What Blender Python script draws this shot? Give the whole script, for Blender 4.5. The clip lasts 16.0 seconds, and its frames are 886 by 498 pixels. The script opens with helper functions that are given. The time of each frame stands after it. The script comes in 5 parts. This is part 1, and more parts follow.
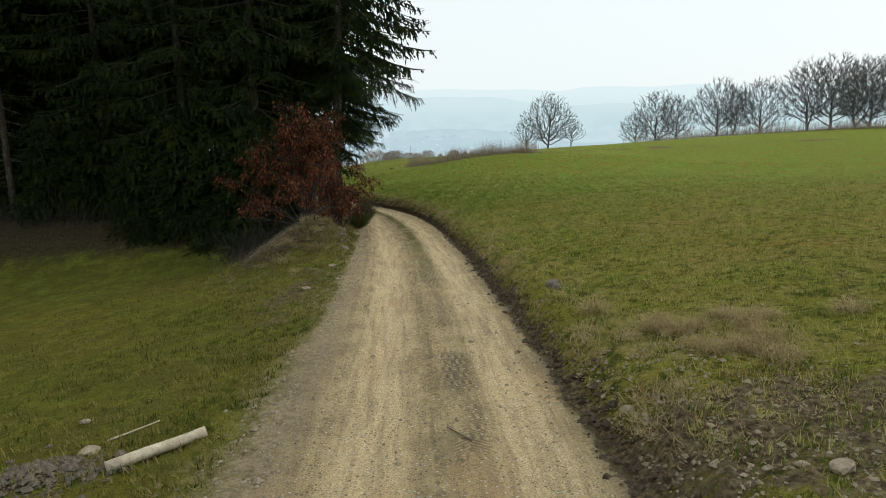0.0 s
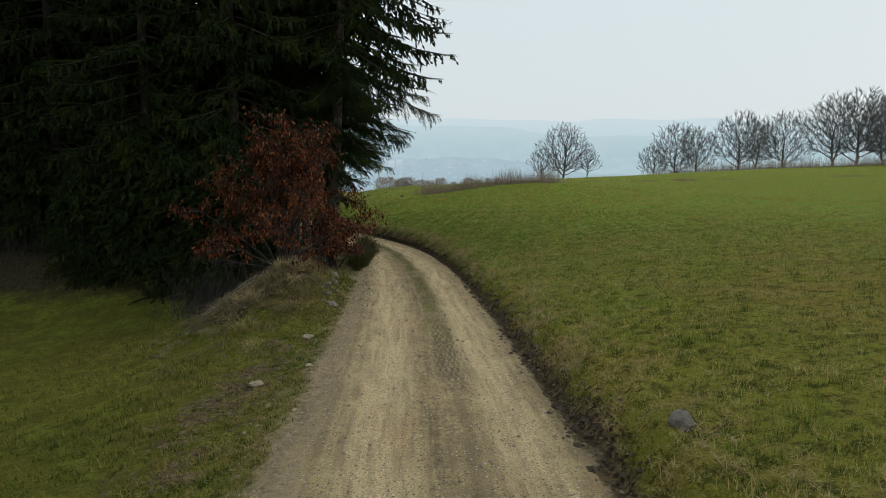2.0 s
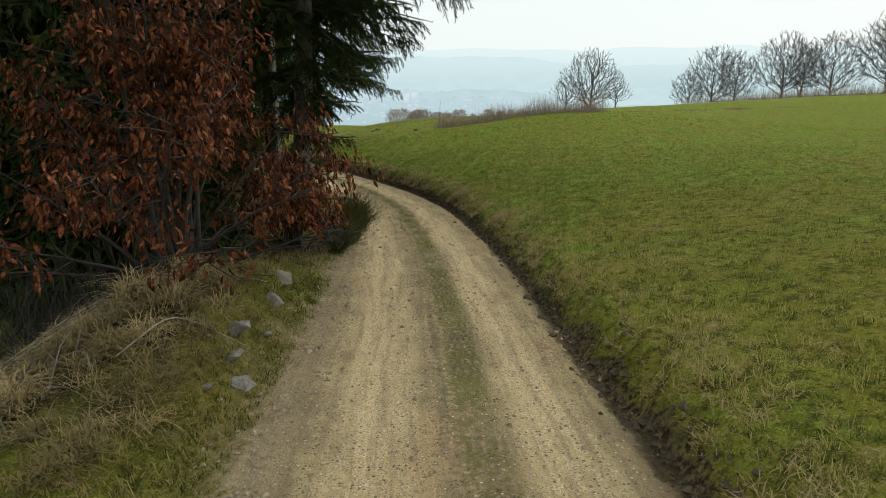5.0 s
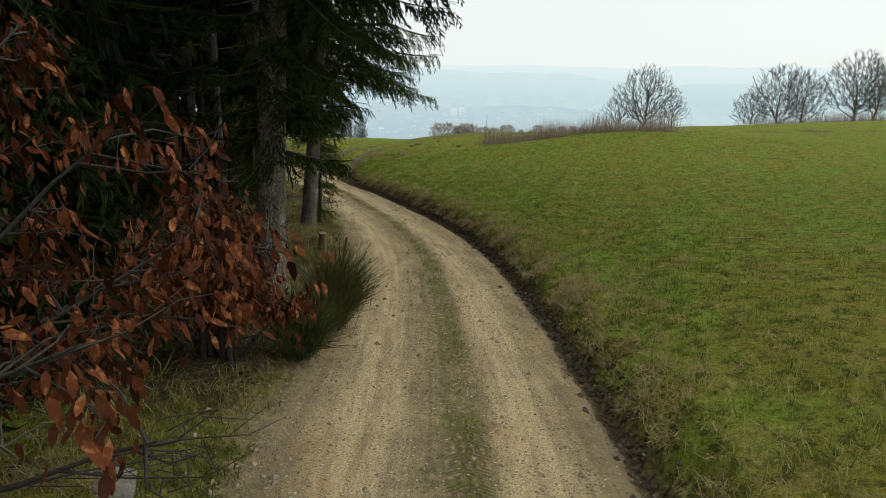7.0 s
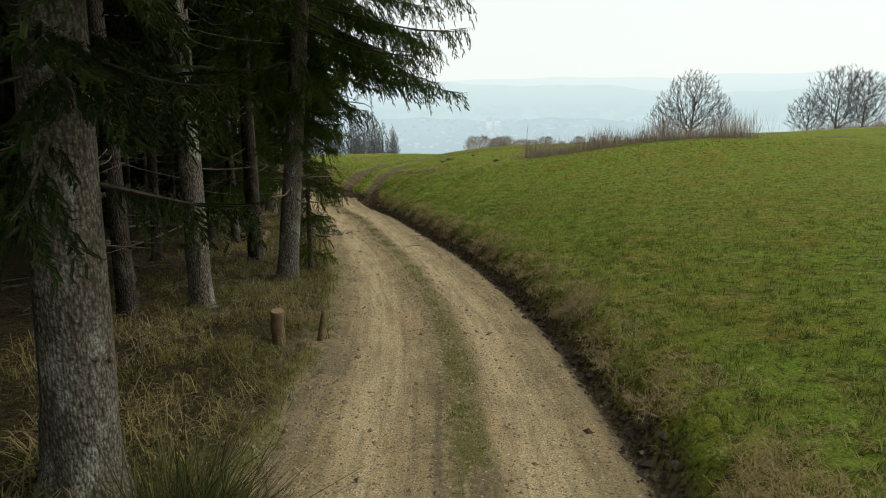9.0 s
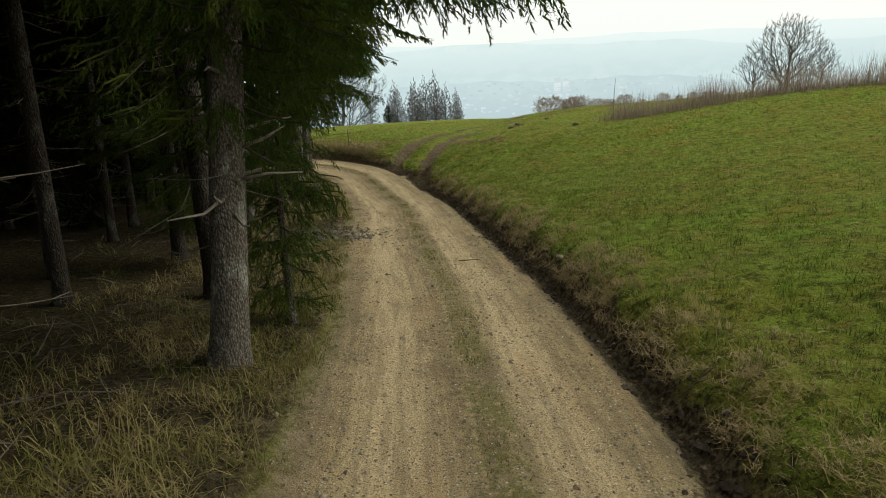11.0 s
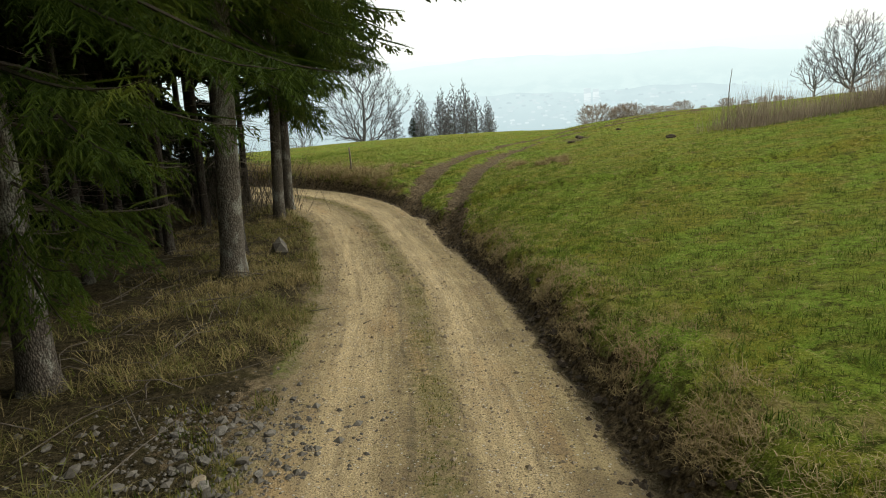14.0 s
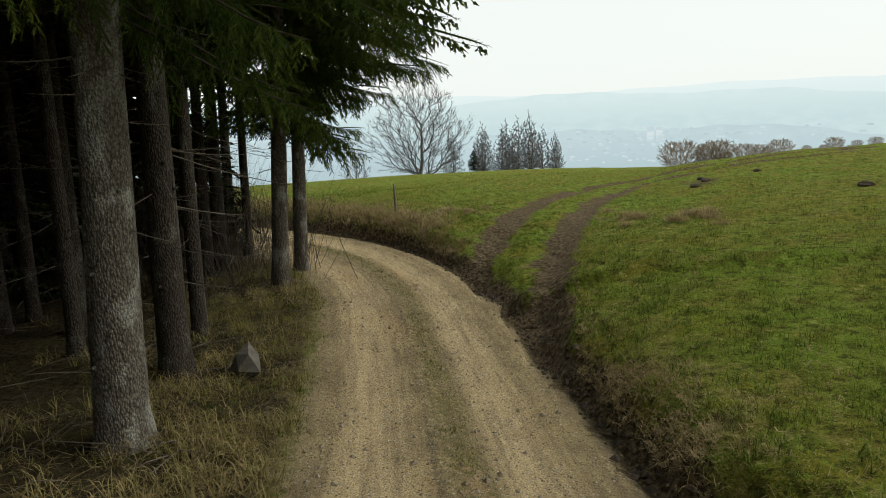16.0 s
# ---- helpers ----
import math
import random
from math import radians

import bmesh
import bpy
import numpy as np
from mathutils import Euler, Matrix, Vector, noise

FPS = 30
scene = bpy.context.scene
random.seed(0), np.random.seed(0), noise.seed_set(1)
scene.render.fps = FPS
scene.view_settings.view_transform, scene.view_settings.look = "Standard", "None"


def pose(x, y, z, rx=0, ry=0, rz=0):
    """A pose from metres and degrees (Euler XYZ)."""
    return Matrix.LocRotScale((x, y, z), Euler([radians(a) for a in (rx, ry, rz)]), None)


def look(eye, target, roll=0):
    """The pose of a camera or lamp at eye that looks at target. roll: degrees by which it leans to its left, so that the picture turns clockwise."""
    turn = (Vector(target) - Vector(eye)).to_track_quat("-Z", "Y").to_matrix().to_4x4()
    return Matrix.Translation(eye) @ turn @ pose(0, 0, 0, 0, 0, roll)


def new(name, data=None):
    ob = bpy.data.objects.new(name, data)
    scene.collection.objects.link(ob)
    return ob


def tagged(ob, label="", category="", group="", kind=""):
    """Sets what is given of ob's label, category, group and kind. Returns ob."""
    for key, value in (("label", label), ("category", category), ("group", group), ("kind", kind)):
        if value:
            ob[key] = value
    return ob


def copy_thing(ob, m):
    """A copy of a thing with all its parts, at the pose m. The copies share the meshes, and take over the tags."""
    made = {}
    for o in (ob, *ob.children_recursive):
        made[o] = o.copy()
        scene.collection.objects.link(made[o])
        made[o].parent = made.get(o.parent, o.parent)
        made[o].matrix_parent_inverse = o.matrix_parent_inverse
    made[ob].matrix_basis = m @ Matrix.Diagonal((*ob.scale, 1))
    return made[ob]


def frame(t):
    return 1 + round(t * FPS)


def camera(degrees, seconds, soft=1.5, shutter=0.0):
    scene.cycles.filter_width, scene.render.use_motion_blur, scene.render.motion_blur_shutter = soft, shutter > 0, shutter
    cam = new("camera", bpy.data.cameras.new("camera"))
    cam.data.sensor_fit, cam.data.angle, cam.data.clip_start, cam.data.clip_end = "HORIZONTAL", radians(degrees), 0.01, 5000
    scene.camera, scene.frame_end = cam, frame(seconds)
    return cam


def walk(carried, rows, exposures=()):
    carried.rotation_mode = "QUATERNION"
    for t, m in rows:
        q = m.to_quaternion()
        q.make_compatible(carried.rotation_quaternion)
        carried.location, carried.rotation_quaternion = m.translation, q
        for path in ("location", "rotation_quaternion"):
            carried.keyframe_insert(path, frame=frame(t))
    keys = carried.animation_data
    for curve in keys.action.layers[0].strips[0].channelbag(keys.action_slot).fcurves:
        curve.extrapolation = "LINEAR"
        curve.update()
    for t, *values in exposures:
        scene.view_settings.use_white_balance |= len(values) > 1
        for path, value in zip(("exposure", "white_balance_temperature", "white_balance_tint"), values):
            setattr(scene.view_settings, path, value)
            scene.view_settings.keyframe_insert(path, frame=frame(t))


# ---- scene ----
cam = camera(69.7, 16.0, 1.0)
PATH = [
    (0, (-0.012, 0.004, 2.399), (0.035, 1.962, 1.997), -0.4),
    (0.5, (-0.039, 1.177, 2.339), (0.043, 3.119, 1.865), 1.1),
    (1, (-0.069, 2.343, 2.286), (-0.006, 4.302, 1.891), 0.1),
    (1.5, (-0.178, 3.486, 2.177), (-0.169, 5.461, 1.864), 1.6),
    (2, (-0.166, 4.674, 2.11), (-0.15, 6.648, 1.793), 0.8),
    (2.5, (-0.221, 5.925, 2.019), (-0.222, 7.856, 1.499), -0.1),
    (3, (-0.325, 7.197, 1.926), (-0.294, 9.151, 1.5), -1.3),
    (3.5, (-0.349, 8.545, 1.795), (-0.348, 10.504, 1.395), -0.9),
    (4, (-0.375, 9.846, 1.671), (-0.38, 11.796, 1.223), -0.7),
    (4.4, (-0.387, 10.867, 1.572), (-0.393, 12.807, 1.087), 1.4),
    (4.5, (-0.423, 11.131, 1.581), (-0.415, 13.067, 1.08), 1.5),
    (5, (-0.466, 12.353, 1.496), (-0.5, 14.285, 0.979), 0.2),
    (5.2, (-0.513, 12.851, 1.481), (-0.512, 14.789, 0.988), -2.5),
    (7.3, (-0.55, 18.195, 1.192), (-0.734, 20.128, 0.716), 1.4),
    (7.5, (-0.563, 18.686, 1.17), (-0.748, 20.616, 0.68), 0.1),
    (8, (-0.684, 19.982, 1.101), (-0.846, 21.912, 0.604), -2.4),
    (8.5, (-0.819, 21.333, 0.958), (-1.012, 23.282, 0.55), 1.1),
    (9, (-0.971, 22.684, 0.847), (-1.255, 24.615, 0.413), -0.1),
    (9.2, (-1.025, 23.258, 0.792), (-1.298, 25.189, 0.349), 3.3),
    (11.3, (-2.094, 29.545, 0.417), (-2.604, 31.402, -0.121), -2.6),
    (11.5, (-2.238, 30.186, 0.38), (-2.759, 32.043, -0.151), 0.1),
    (12, (-2.635, 31.715, 0.22), (-3.249, 33.55, -0.286), -1.8),
    (12.5, (-3.034, 33.181, 0.176), (-3.527, 35.062, -0.292), -4.8),
    (13, (-3.477, 34.706, 0.034), (-4.018, 36.571, -0.444), -2.8),
    (13.5, (-3.939, 36.199, -0.081), (-4.537, 38.042, -0.577), -3.4),
    (14, (-4.503, 37.757, -0.178), (-5.084, 39.607, -0.668), -3.6),
    (14.5, (-5.092, 39.334, -0.258), (-5.702, 41.185, -0.707), 1.1),
    (15, (-5.691, 40.902, -0.363), (-6.368, 42.724, -0.832), 1.4),
    (15.5, (-6.331, 42.439, -0.455), (-7.019, 44.268, -0.881), 0.1),
    (16, (-6.947, 43.946, -0.569), (-7.691, 45.763, -0.951), -2.2),
]
walk(cam, [(t, look(eye, target, roll)) for t, eye, target, roll in PATH],
     [(0, 0.15, 6300, 10), (1, 0.02, 6100, 10), (2, -0.2, 6150, 10), (3.5, 0.15, 6400, 10), (5, 0.18, 6450, 10), (7.5, 0.12, 6500, 10), (9, 0.2, 6600, 10), (12, 0.3, 6800, 10), (13.8, 0.48, 6800, 10), (14.8, 0.4, 6750, 10), (16, 0.16, 6650, 10)])

# ---- world and sun: high overcast, bright haze ----
world = bpy.data.worlds.new("overcast_sky")
scene.world = world
world.use_nodes = True
wt = world.node_tree
wt.nodes.clear()
w_out = wt.nodes.new("ShaderNodeOutputWorld")
w_bg = wt.nodes.new("ShaderNodeBackground")
w_sky = wt.nodes.new("ShaderNodeTexSky")
w_sky.sky_type = "NISHITA"
w_sky.sun_disc = False
w_sky.sun_elevation = radians(38)
w_sky.sun_rotation = radians(67)
w_sky.dust_density = 4.0
w_gain = wt.nodes.new("ShaderNodeVectorMath")
w_gain.operation = "SCALE"
w_gain.inputs[3].default_value = 0.10
w_mix = wt.nodes.new("ShaderNodeMix")
w_mix.data_type = "RGBA"
w_mix.inputs[0].default_value = 0.9
w_mix.inputs[7].default_value = (0.865, 0.925, 0.905, 1)
wt.links.new(w_sky.outputs[0], w_gain.inputs[0])
wt.links.new(w_gain.outputs[0], w_mix.inputs[6])
wt.links.new(w_mix.outputs[2], w_bg.inputs[0])
w_bg.inputs[1].default_value = 1.0
wt.links.new(w_bg.outputs[0], w_out.inputs[0])

sun = new("sun", bpy.data.lights.new("sun", "SUN"))
sun.data.energy = 1.35
sun.data.angle = radians(25)
sun.data.color = (1.0, 0.98, 0.90)
sun.matrix_world = look((30, 13, 32), (0, 0, 0))


# ---- materials ----
class Nodes:
    """Short writing for a material's node tree."""

    def __init__(self, name):
        self.mat = bpy.data.materials.new(name)
        self.mat.use_nodes = True
        self.t = self.mat.node_tree
        self.t.nodes.clear()
        self.out = self.t.nodes.new("ShaderNodeOutputMaterial")

    def put(self, socket, v):
        if isinstance(v, bpy.types.NodeSocket):
            self.t.links.new(v, socket)
        elif isinstance(v, tuple) and len(v) == 3 and socket.type == "RGBA":
            socket.default_value = (*v, 1)
        else:
            socket.default_value = v

    def attr(self, name):
        n = self.t.nodes.new("ShaderNodeAttribute")
        n.attribute_name = name
        return n.outputs["Fac"]

    def pos(self, sx=1.0, sy=1.0, sz=1.0, local=False):
        n = self.t.nodes.new("ShaderNodeTexCoord")
        m = self.t.nodes.new("ShaderNodeMapping")
        m.inputs["Scale"].default_value = (sx, sy, sz)
        if local:
            self.t.links.new(n.outputs["Object"], m.inputs[0])
        else:
            g = self.t.nodes.new("ShaderNodeNewGeometry")
            self.t.links.new(g.outputs["Position"], m.inputs[0])
        return m.outputs[0]

    def xyz(self, x, y, z):
        n = self.t.nodes.new("ShaderNodeCombineXYZ")
        for i, v in enumerate((x, y, z)):
            self.put(n.inputs[i], v)
        return n.outputs[0]

    def noise(self, vec, scale, detail=4.0, rough=0.55):
        n = self.t.nodes.new("ShaderNodeTexNoise")
        self.put(n.inputs["Vector"], vec)
        n.inputs["Scale"].default_value = scale
        n.inputs["Detail"].default_value = detail
        n.inputs["Roughness"].default_value = rough
        return n.outputs["Fac"]

    def cells(self, vec, scale, feature="F1", out="Distance"):
        n = self.t.nodes.new("ShaderNodeTexVoronoi")
        n.feature = feature
        self.put(n.inputs["Vector"], vec)
        n.inputs["Scale"].default_value = scale
        return n.outputs[out]

    def math(self, op, a, b=0.0, c=0.0, clamp=False):
        n = self.t.nodes.new("ShaderNodeMath")
        n.operation = op
        n.use_clamp = clamp
        for i, v in enumerate((a, b, c)):
            self.put(n.inputs[i], v)
        return n.outputs[0]

    def ramp(self, v, lo, hi, a=0.0, b=1.0):
        n = self.t.nodes.new("ShaderNodeMapRange")
        n.interpolation_type = "SMOOTHSTEP"
        for i, x in enumerate((v, lo, hi, a, b)):
            self.put(n.inputs[i], x)
        return n.outputs[0]

    def mix(self, f, a, b):
        n = self.t.nodes.new("ShaderNodeMix")
        n.data_type = "RGBA"
        self.put(n.inputs[0], f)
        self.put(n.inputs[6], a)
        self.put(n.inputs[7], b)
        return n.outputs[2]

    def island(self):
        return self.t.nodes.new("ShaderNodeNewGeometry").outputs["Random Per Island"]

    def obj_random(self):
        return self.t.nodes.new("ShaderNodeObjectInfo").outputs["Random"]

    def bump(self, height, strength=0.5, dist=0.02, normal=None):
        n = self.t.nodes.new("ShaderNodeBump")
        n.inputs["Strength"].default_value = strength
        n.inputs["Distance"].default_value = dist
        self.put(n.inputs["Height"], height)
        if normal is not None:
            self.put(n.inputs["Normal"], normal)
        return n.outputs[0]

    def surface(self, color, rough=0.85, normal=None, spec=0.3, translucent=0.0):
        p = self.t.nodes.new("ShaderNodeBsdfPrincipled")
        self.put(p.inputs["Base Color"], color)
        self.put(p.inputs["Roughness"], rough)
        p.inputs["Specular IOR Level"].default_value = spec
        if normal is not None:
            self.put(p.inputs["Normal"], normal)
        last = p.outputs[0]
        if translucent:
            q = self.t.nodes.new("ShaderNodeBsdfTranslucent")
            self.put(q.inputs[0], color)
            m = self.t.nodes.new("ShaderNodeMixShader")
            m.inputs[0].default_value = translucent
            self.t.links.new(last, m.inputs[1])
            self.t.links.new(q.outputs[0], m.inputs[2])
            last = m.outputs[0]
        self.t.links.new(last, self.out.inputs[0])
        return self.mat

    def glow(self, color, strength=1.0):
        e = self.t.nodes.new("ShaderNodeEmission")
        self.put(e.inputs[0], color)
        e.inputs[1].default_value = strength
        self.t.links.new(e.outputs[0], self.out.inputs[0])
        return self.mat


def land_material():
    """Gravel track, soil bank, pasture, woodland floor and muddy ruts, laid out by distance from the track."""
    n = Nodes("land")
    p = n.pos()
    d, arc, wood, mud, straw = (n.attr(a) for a in ("lat", "arc", "wood", "mud", "straw"))
    big = n.noise(p, 0.35, 5)
    mid = n.noise(p, 1.7, 5)
    fine = n.noise(p, 14, 5, 0.65)
    grit = n.noise(p, 60, 4, 0.7)
    grain = n.noise(p, 190, 3, 0.7)
    along = n.noise(n.xyz(n.math("MULTIPLY", d, 5.0), n.math("MULTIPLY", arc, 0.22), 0.0), 1.6, 5, 0.6)
    wob = n.math("ADD", d, n.math("MULTIPLY", n.math("SUBTRACT", mid, 0.5), 0.55))
    wob = n.math("ADD", wob, n.math("MULTIPLY", n.math("SUBTRACT", fine, 0.5), 0.45))
    # gravel
    u = n.math("ADD", d, n.math("MULTIPLY", n.ramp(arc, 8.0, 42.0), 0.33))
    sway = n.math("MULTIPLY", n.math("SUBTRACT", n.noise(n.xyz(0.0, arc, 1.0), 0.45, 3), 0.5), 0.22)
    u = n.math("ADD", u, sway)
    left_track = n.ramp(n.math("ABSOLUTE", n.math("ADD", u, 0.56)), 0.12, 0.54, 1.0, 0.0)
    right_track = n.ramp(n.math("ABSOLUTE", n.math("SUBTRACT", u, 0.86)), 0.10, 0.46, 1.0, 0.0)
    streak = n.noise(n.xyz(n.math("MULTIPLY", u, 11.0), n.math("MULTIPLY", arc, 0.55), 7.0), 1.0, 4, 0.65)
    groove = n.ramp(n.math("ABSOLUTE", n.math("SUBTRACT", u, 0.02)), 0.02, 0.085, 1.0, 0.0)
    groove = n.math("MULTIPLY", groove, n.ramp(n.math("ADD", along, n.math("MULTIPLY", fine, 0.5)), 0.66, 0.88, 0.0, 0.8))
    tracks = n.math("MAXIMUM", left_track, right_track)
    tracks = n.math("MULTIPLY", tracks, n.ramp(n.math("ADD", along, n.math("MULTIPLY", mid, 0.35)), 0.35, 0.8, 0.3, 1.0))
    g0 = n.mix(n.ramp(n.math("ADD", n.math("MULTIPLY", mid, 0.5), n.math("MULTIPLY", along, 0.5)), 0.36, 0.62), (0.26, 0.20, 0.108), (0.46, 0.36, 0.188))
    g1 = n.mix(n.ramp(fine, 0.3, 0.7), (0.49, 0.372, 0.20), (0.78, 0.615, 0.355))
    gravel = n.mix(tracks, g0, g1)
    ochre = n.math("MULTIPLY", n.ramp(n.noise(n.xyz(n.math("MULTIPLY", d, 1.4), n.math("MULTIPLY", arc, 0.3), 3.0), 1.3, 4), 0.54, 0.68), 0.5)
    gravel = n.mix(ochre, gravel, (0.50, 0.33, 0.16))
    gravel = n.mix(n.ramp(streak, 0.36, 0.54, 0.36, 0.0), gravel, (0.205, 0.158, 0.098))
    damp = n.math("ADD", n.math("MULTIPLY", n.noise(n.xyz(n.math("MULTIPLY", d, 1.6), n.math("MULTIPLY", arc, 0.7), 11.0), 1.5, 5, 0.7), 0.7), n.math("MULTIPLY", fine, 0.3))
    gravel = n.mix(n.math("MULTIPLY", n.ramp(damp, 0.52, 0.62), n.ramp(tracks, 0.1, 0.9, 0.6, 0.25)), gravel, n.mix(fine, (0.13, 0.095, 0.055), (0.33, 0.235, 0.13)))
    gravel = n.mix(n.math("MULTIPLY", groove, 0.8), gravel, (0.10, 0.08, 0.055))
    # tread marks of tyres
    tread = n.t.nodes.new("ShaderNodeTexWave")
    n.put(tread.inputs["Vector"], n.xyz(n.math("ADD", arc, n.math("MULTIPLY", n.math("ABSOLUTE", n.math("SUBTRACT", u, 0.30)), 1.2)), d, 0.0))
    tread.inputs["Scale"].default_value = 3.2
    tread.inputs["Distortion"].default_value = 1.2
    treads = n.math("MULTIPLY", n.ramp(n.math("ABSOLUTE", n.math("SUBTRACT", u, 0.30)), 0.12, 0.22, 1.0, 0.0), n.ramp(n.noise(n.pos(0.5, 0.5, 0.5), 1.0, 2), 0.44, 0.56))
    treads = n.math("MULTIPLY", n.math("MULTIPLY", treads, tread.outputs["Fac"]), n.ramp(arc, 24.0, 30.0, 1.0, 0.0))
    gravel = n.mix(n.math("MULTIPLY", treads, 0.85), gravel, (0.13, 0.10, 0.068))
    gravel = n.mix(n.math("MULTIPLY", n.ramp(n.math("ADD", grit, n.math("MULTIPLY", n.math("SUBTRACT", fine, 0.5), 0.35)), 0.50, 0.62), 0.72), gravel, (0.135, 0.108, 0.068))
    gravel = n.mix(n.math("MULTIPLY", n.ramp(grain, 0.56, 0.7), 0.3), gravel, (0.66, 0.58, 0.44))
    stone_d = n.cells(p, 24)
    stone_c = n.cells(p, 24, out="Color")
    sep = n.t.nodes.new("ShaderNodeSeparateColor")
    n.t.links.new(stone_c, sep.inputs[0])
    stones = n.math("MULTIPLY", n.ramp(stone_d, 0.22, 0.3, 1.0, 0.0), n.ramp(sep.outputs[0], 0.45, 0.5))
    gravel = n.mix(n.math("MULTIPLY", stones, 0.85), gravel, n.mix(n.ramp(sep.outputs[1], 0.3, 0.7), (0.10, 0.09, 0.075), (0.62, 0.58, 0.49)))
    # pasture
    tuft = n.noise(p, 5.0, 6, 0.7)
    lush = n.math("ADD", n.ramp(arc, 8.0, 34.0), n.math("MULTIPLY", n.math("SUBTRACT", big, 0.5), 1.4), clamp=True)
    green = n.mix(lush, (0.205, 0.19, 0.031), (0.170, 0.262, 0.029))
    rust = n.ramp(n.noise(n.pos(), 0.22, 4, 0.6), 0.46, 0.60)
    green = n.mix(n.math("MULTIPLY", rust, n.ramp(arc, 6.0, 40.0, 0.80, 0.22)), green, (0.275, 0.178, 0.045))
    green = n.mix(n.ramp(n.noise(p, 0.9, 4), 0.42, 0.66), green, (0.21, 0.205, 0.026))
    grass = n.mix(n.math("MULTIPLY", n.ramp(mid, 0.48, 0.72), 0.7), green, (0.205, 0.155, 0.038))
    grass = n.mix(n.ramp(tuft, 0.36, 0.52), n.mix(fine, (0.045, 0.056, 0.010), (0.11, 0.122, 0.018)), grass)
    grass = n.mix(n.math("MULTIPLY", n.ramp(tuft, 0.56, 0.72), n.ramp(fine, 0.4, 0.62)), grass, n.mix(mid, (0.25, 0.31, 0.045), (0.46, 0.38, 0.14)))
    grass = n.mix(n.math("MULTIPLY", n.ramp(n.noise(p, 32, 4, 0.7), 0.48, 0.64), 0.5), grass, (0.035, 0.045, 0.008))
    grass = n.mix(n.math("MULTIPLY", n.ramp(grit, 0.54, 0.68), 0.6), grass, (0.40, 0.36, 0.10))
    pocket = n.noise(p, 8.5, 5, 0.75)
    grass = n.mix(n.ramp(pocket, 0.36, 0.46, 0.8, 0.0), grass, n.mix(mid, (0.030, 0.036, 0.008), (0.075, 0.062, 0.02)))
    grass = n.mix(n.ramp(pocket, 0.56, 0.68, 0.0, 0.55), grass, n.mix(n.ramp(mid, 0.4, 0.6), (0.20, 0.34, 0.035), (0.52, 0.44, 0.19)))
    dry = n.math("MULTIPLY", n.ramp(n.math("ADD", n.math("ADD", n.math("MULTIPLY", mid, 0.6), n.math("MULTIPLY", tuft, 0.4)), n.math("MULTIPLY", straw, 0.3)), 0.60, 0.85), 0.75)
    grass = n.mix(dry, grass, n.mix(fine, (0.15, 0.11, 0.04), (0.46, 0.38, 0.18)))
    # shade of the wood painted into the grass left of the track
    painted_shade = n.math("MULTIPLY", n.ramp(d, -1.4, -2.3), n.ramp(n.math("ADD", mid, n.math("MULTIPLY", tuft, 0.5)), 0.5, 0.95, 0.25, 0.85))
    grass = n.mix(painted_shade, grass, n.mix(fine, (0.045, 0.050, 0.008), (0.125, 0.125, 0.022)))
    soil = n.mix(n.ramp(fine, 0.35, 0.65), (0.032, 0.023, 0.013), (0.20, 0.15, 0.085))
    # real needle litter, its tones darkened further for shade under the spruces
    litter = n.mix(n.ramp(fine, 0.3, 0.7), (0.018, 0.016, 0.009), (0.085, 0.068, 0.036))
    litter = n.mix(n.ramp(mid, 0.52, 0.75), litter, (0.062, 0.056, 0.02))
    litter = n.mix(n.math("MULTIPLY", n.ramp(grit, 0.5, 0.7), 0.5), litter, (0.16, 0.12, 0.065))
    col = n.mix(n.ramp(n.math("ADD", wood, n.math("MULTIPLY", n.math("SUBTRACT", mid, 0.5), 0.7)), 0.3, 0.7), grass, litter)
    # soil of the cut bank on the field side
    bank = n.math("MULTIPLY", n.ramp(wob, 1.34, 1.44), n.ramp(n.math("SUBTRACT", wob, n.ramp(arc, 26.0, 40.0, 0.0, 0.16)), 1.54, 1.74, 1.0, 0.0))
    col = n.mix(bank, col, soil)
    in_mud = n.ramp(n.math("ADD", mud, n.math("MULTIPLY", n.math("ADD", n.math("SUBTRACT", tuft, 0.5), n.math("MULTIPLY", n.math("SUBTRACT", mid, 0.5), 0.7)), 1.6)), 0.38, 0.62)
    col = n.mix(in_mud, col, n.mix(n.ramp(fine, 0.3, 0.7), (0.05, 0.037, 0.022), (0.225, 0.168, 0.10)))
    # grass strip between the wheel tracks, thicker further on
    strip = n.math("MULTIPLY", n.ramp(n.math("ABSOLUTE", n.math("SUBTRACT", n.math("ADD", u, n.math("MULTIPLY", n.math("SUBTRACT", fine, 0.5), 0.4)), 0.29)), 0.10, 0.27, 1.0, 0.0), n.math("MULTIPLY", n.ramp(arc, 12.0, 19.0, 0.0, 1.0), n.ramp(arc, 30.0, 38.0, 1.0, 0.62)))
    strip = n.math("MULTIPLY", strip, n.ramp(n.math("ADD", fine, n.math("MULTIPLY", n.math("SUBTRACT", mid, 0.5), 0.8)), 0.36, 0.56, 0.05, 0.9))
    gravel = n.mix(strip, gravel, n.mix(fine, (0.085, 0.088, 0.022), (0.20, 0.185, 0.07)))
    edge_l = n.ramp(n.math("ADD", wob, n.math("MULTIPLY", n.math("SUBTRACT", tuft, 0.5), 0.9)), -2.1, -1.45)
    on_road = n.math("MULTIPLY", edge_l, n.ramp(wob, 1.36, 1.5, 1.0, 0.0))
    shoulder = n.math("MAXIMUM", n.ramp(u, -1.0, -1.4), n.ramp(d, 1.2, 1.5))
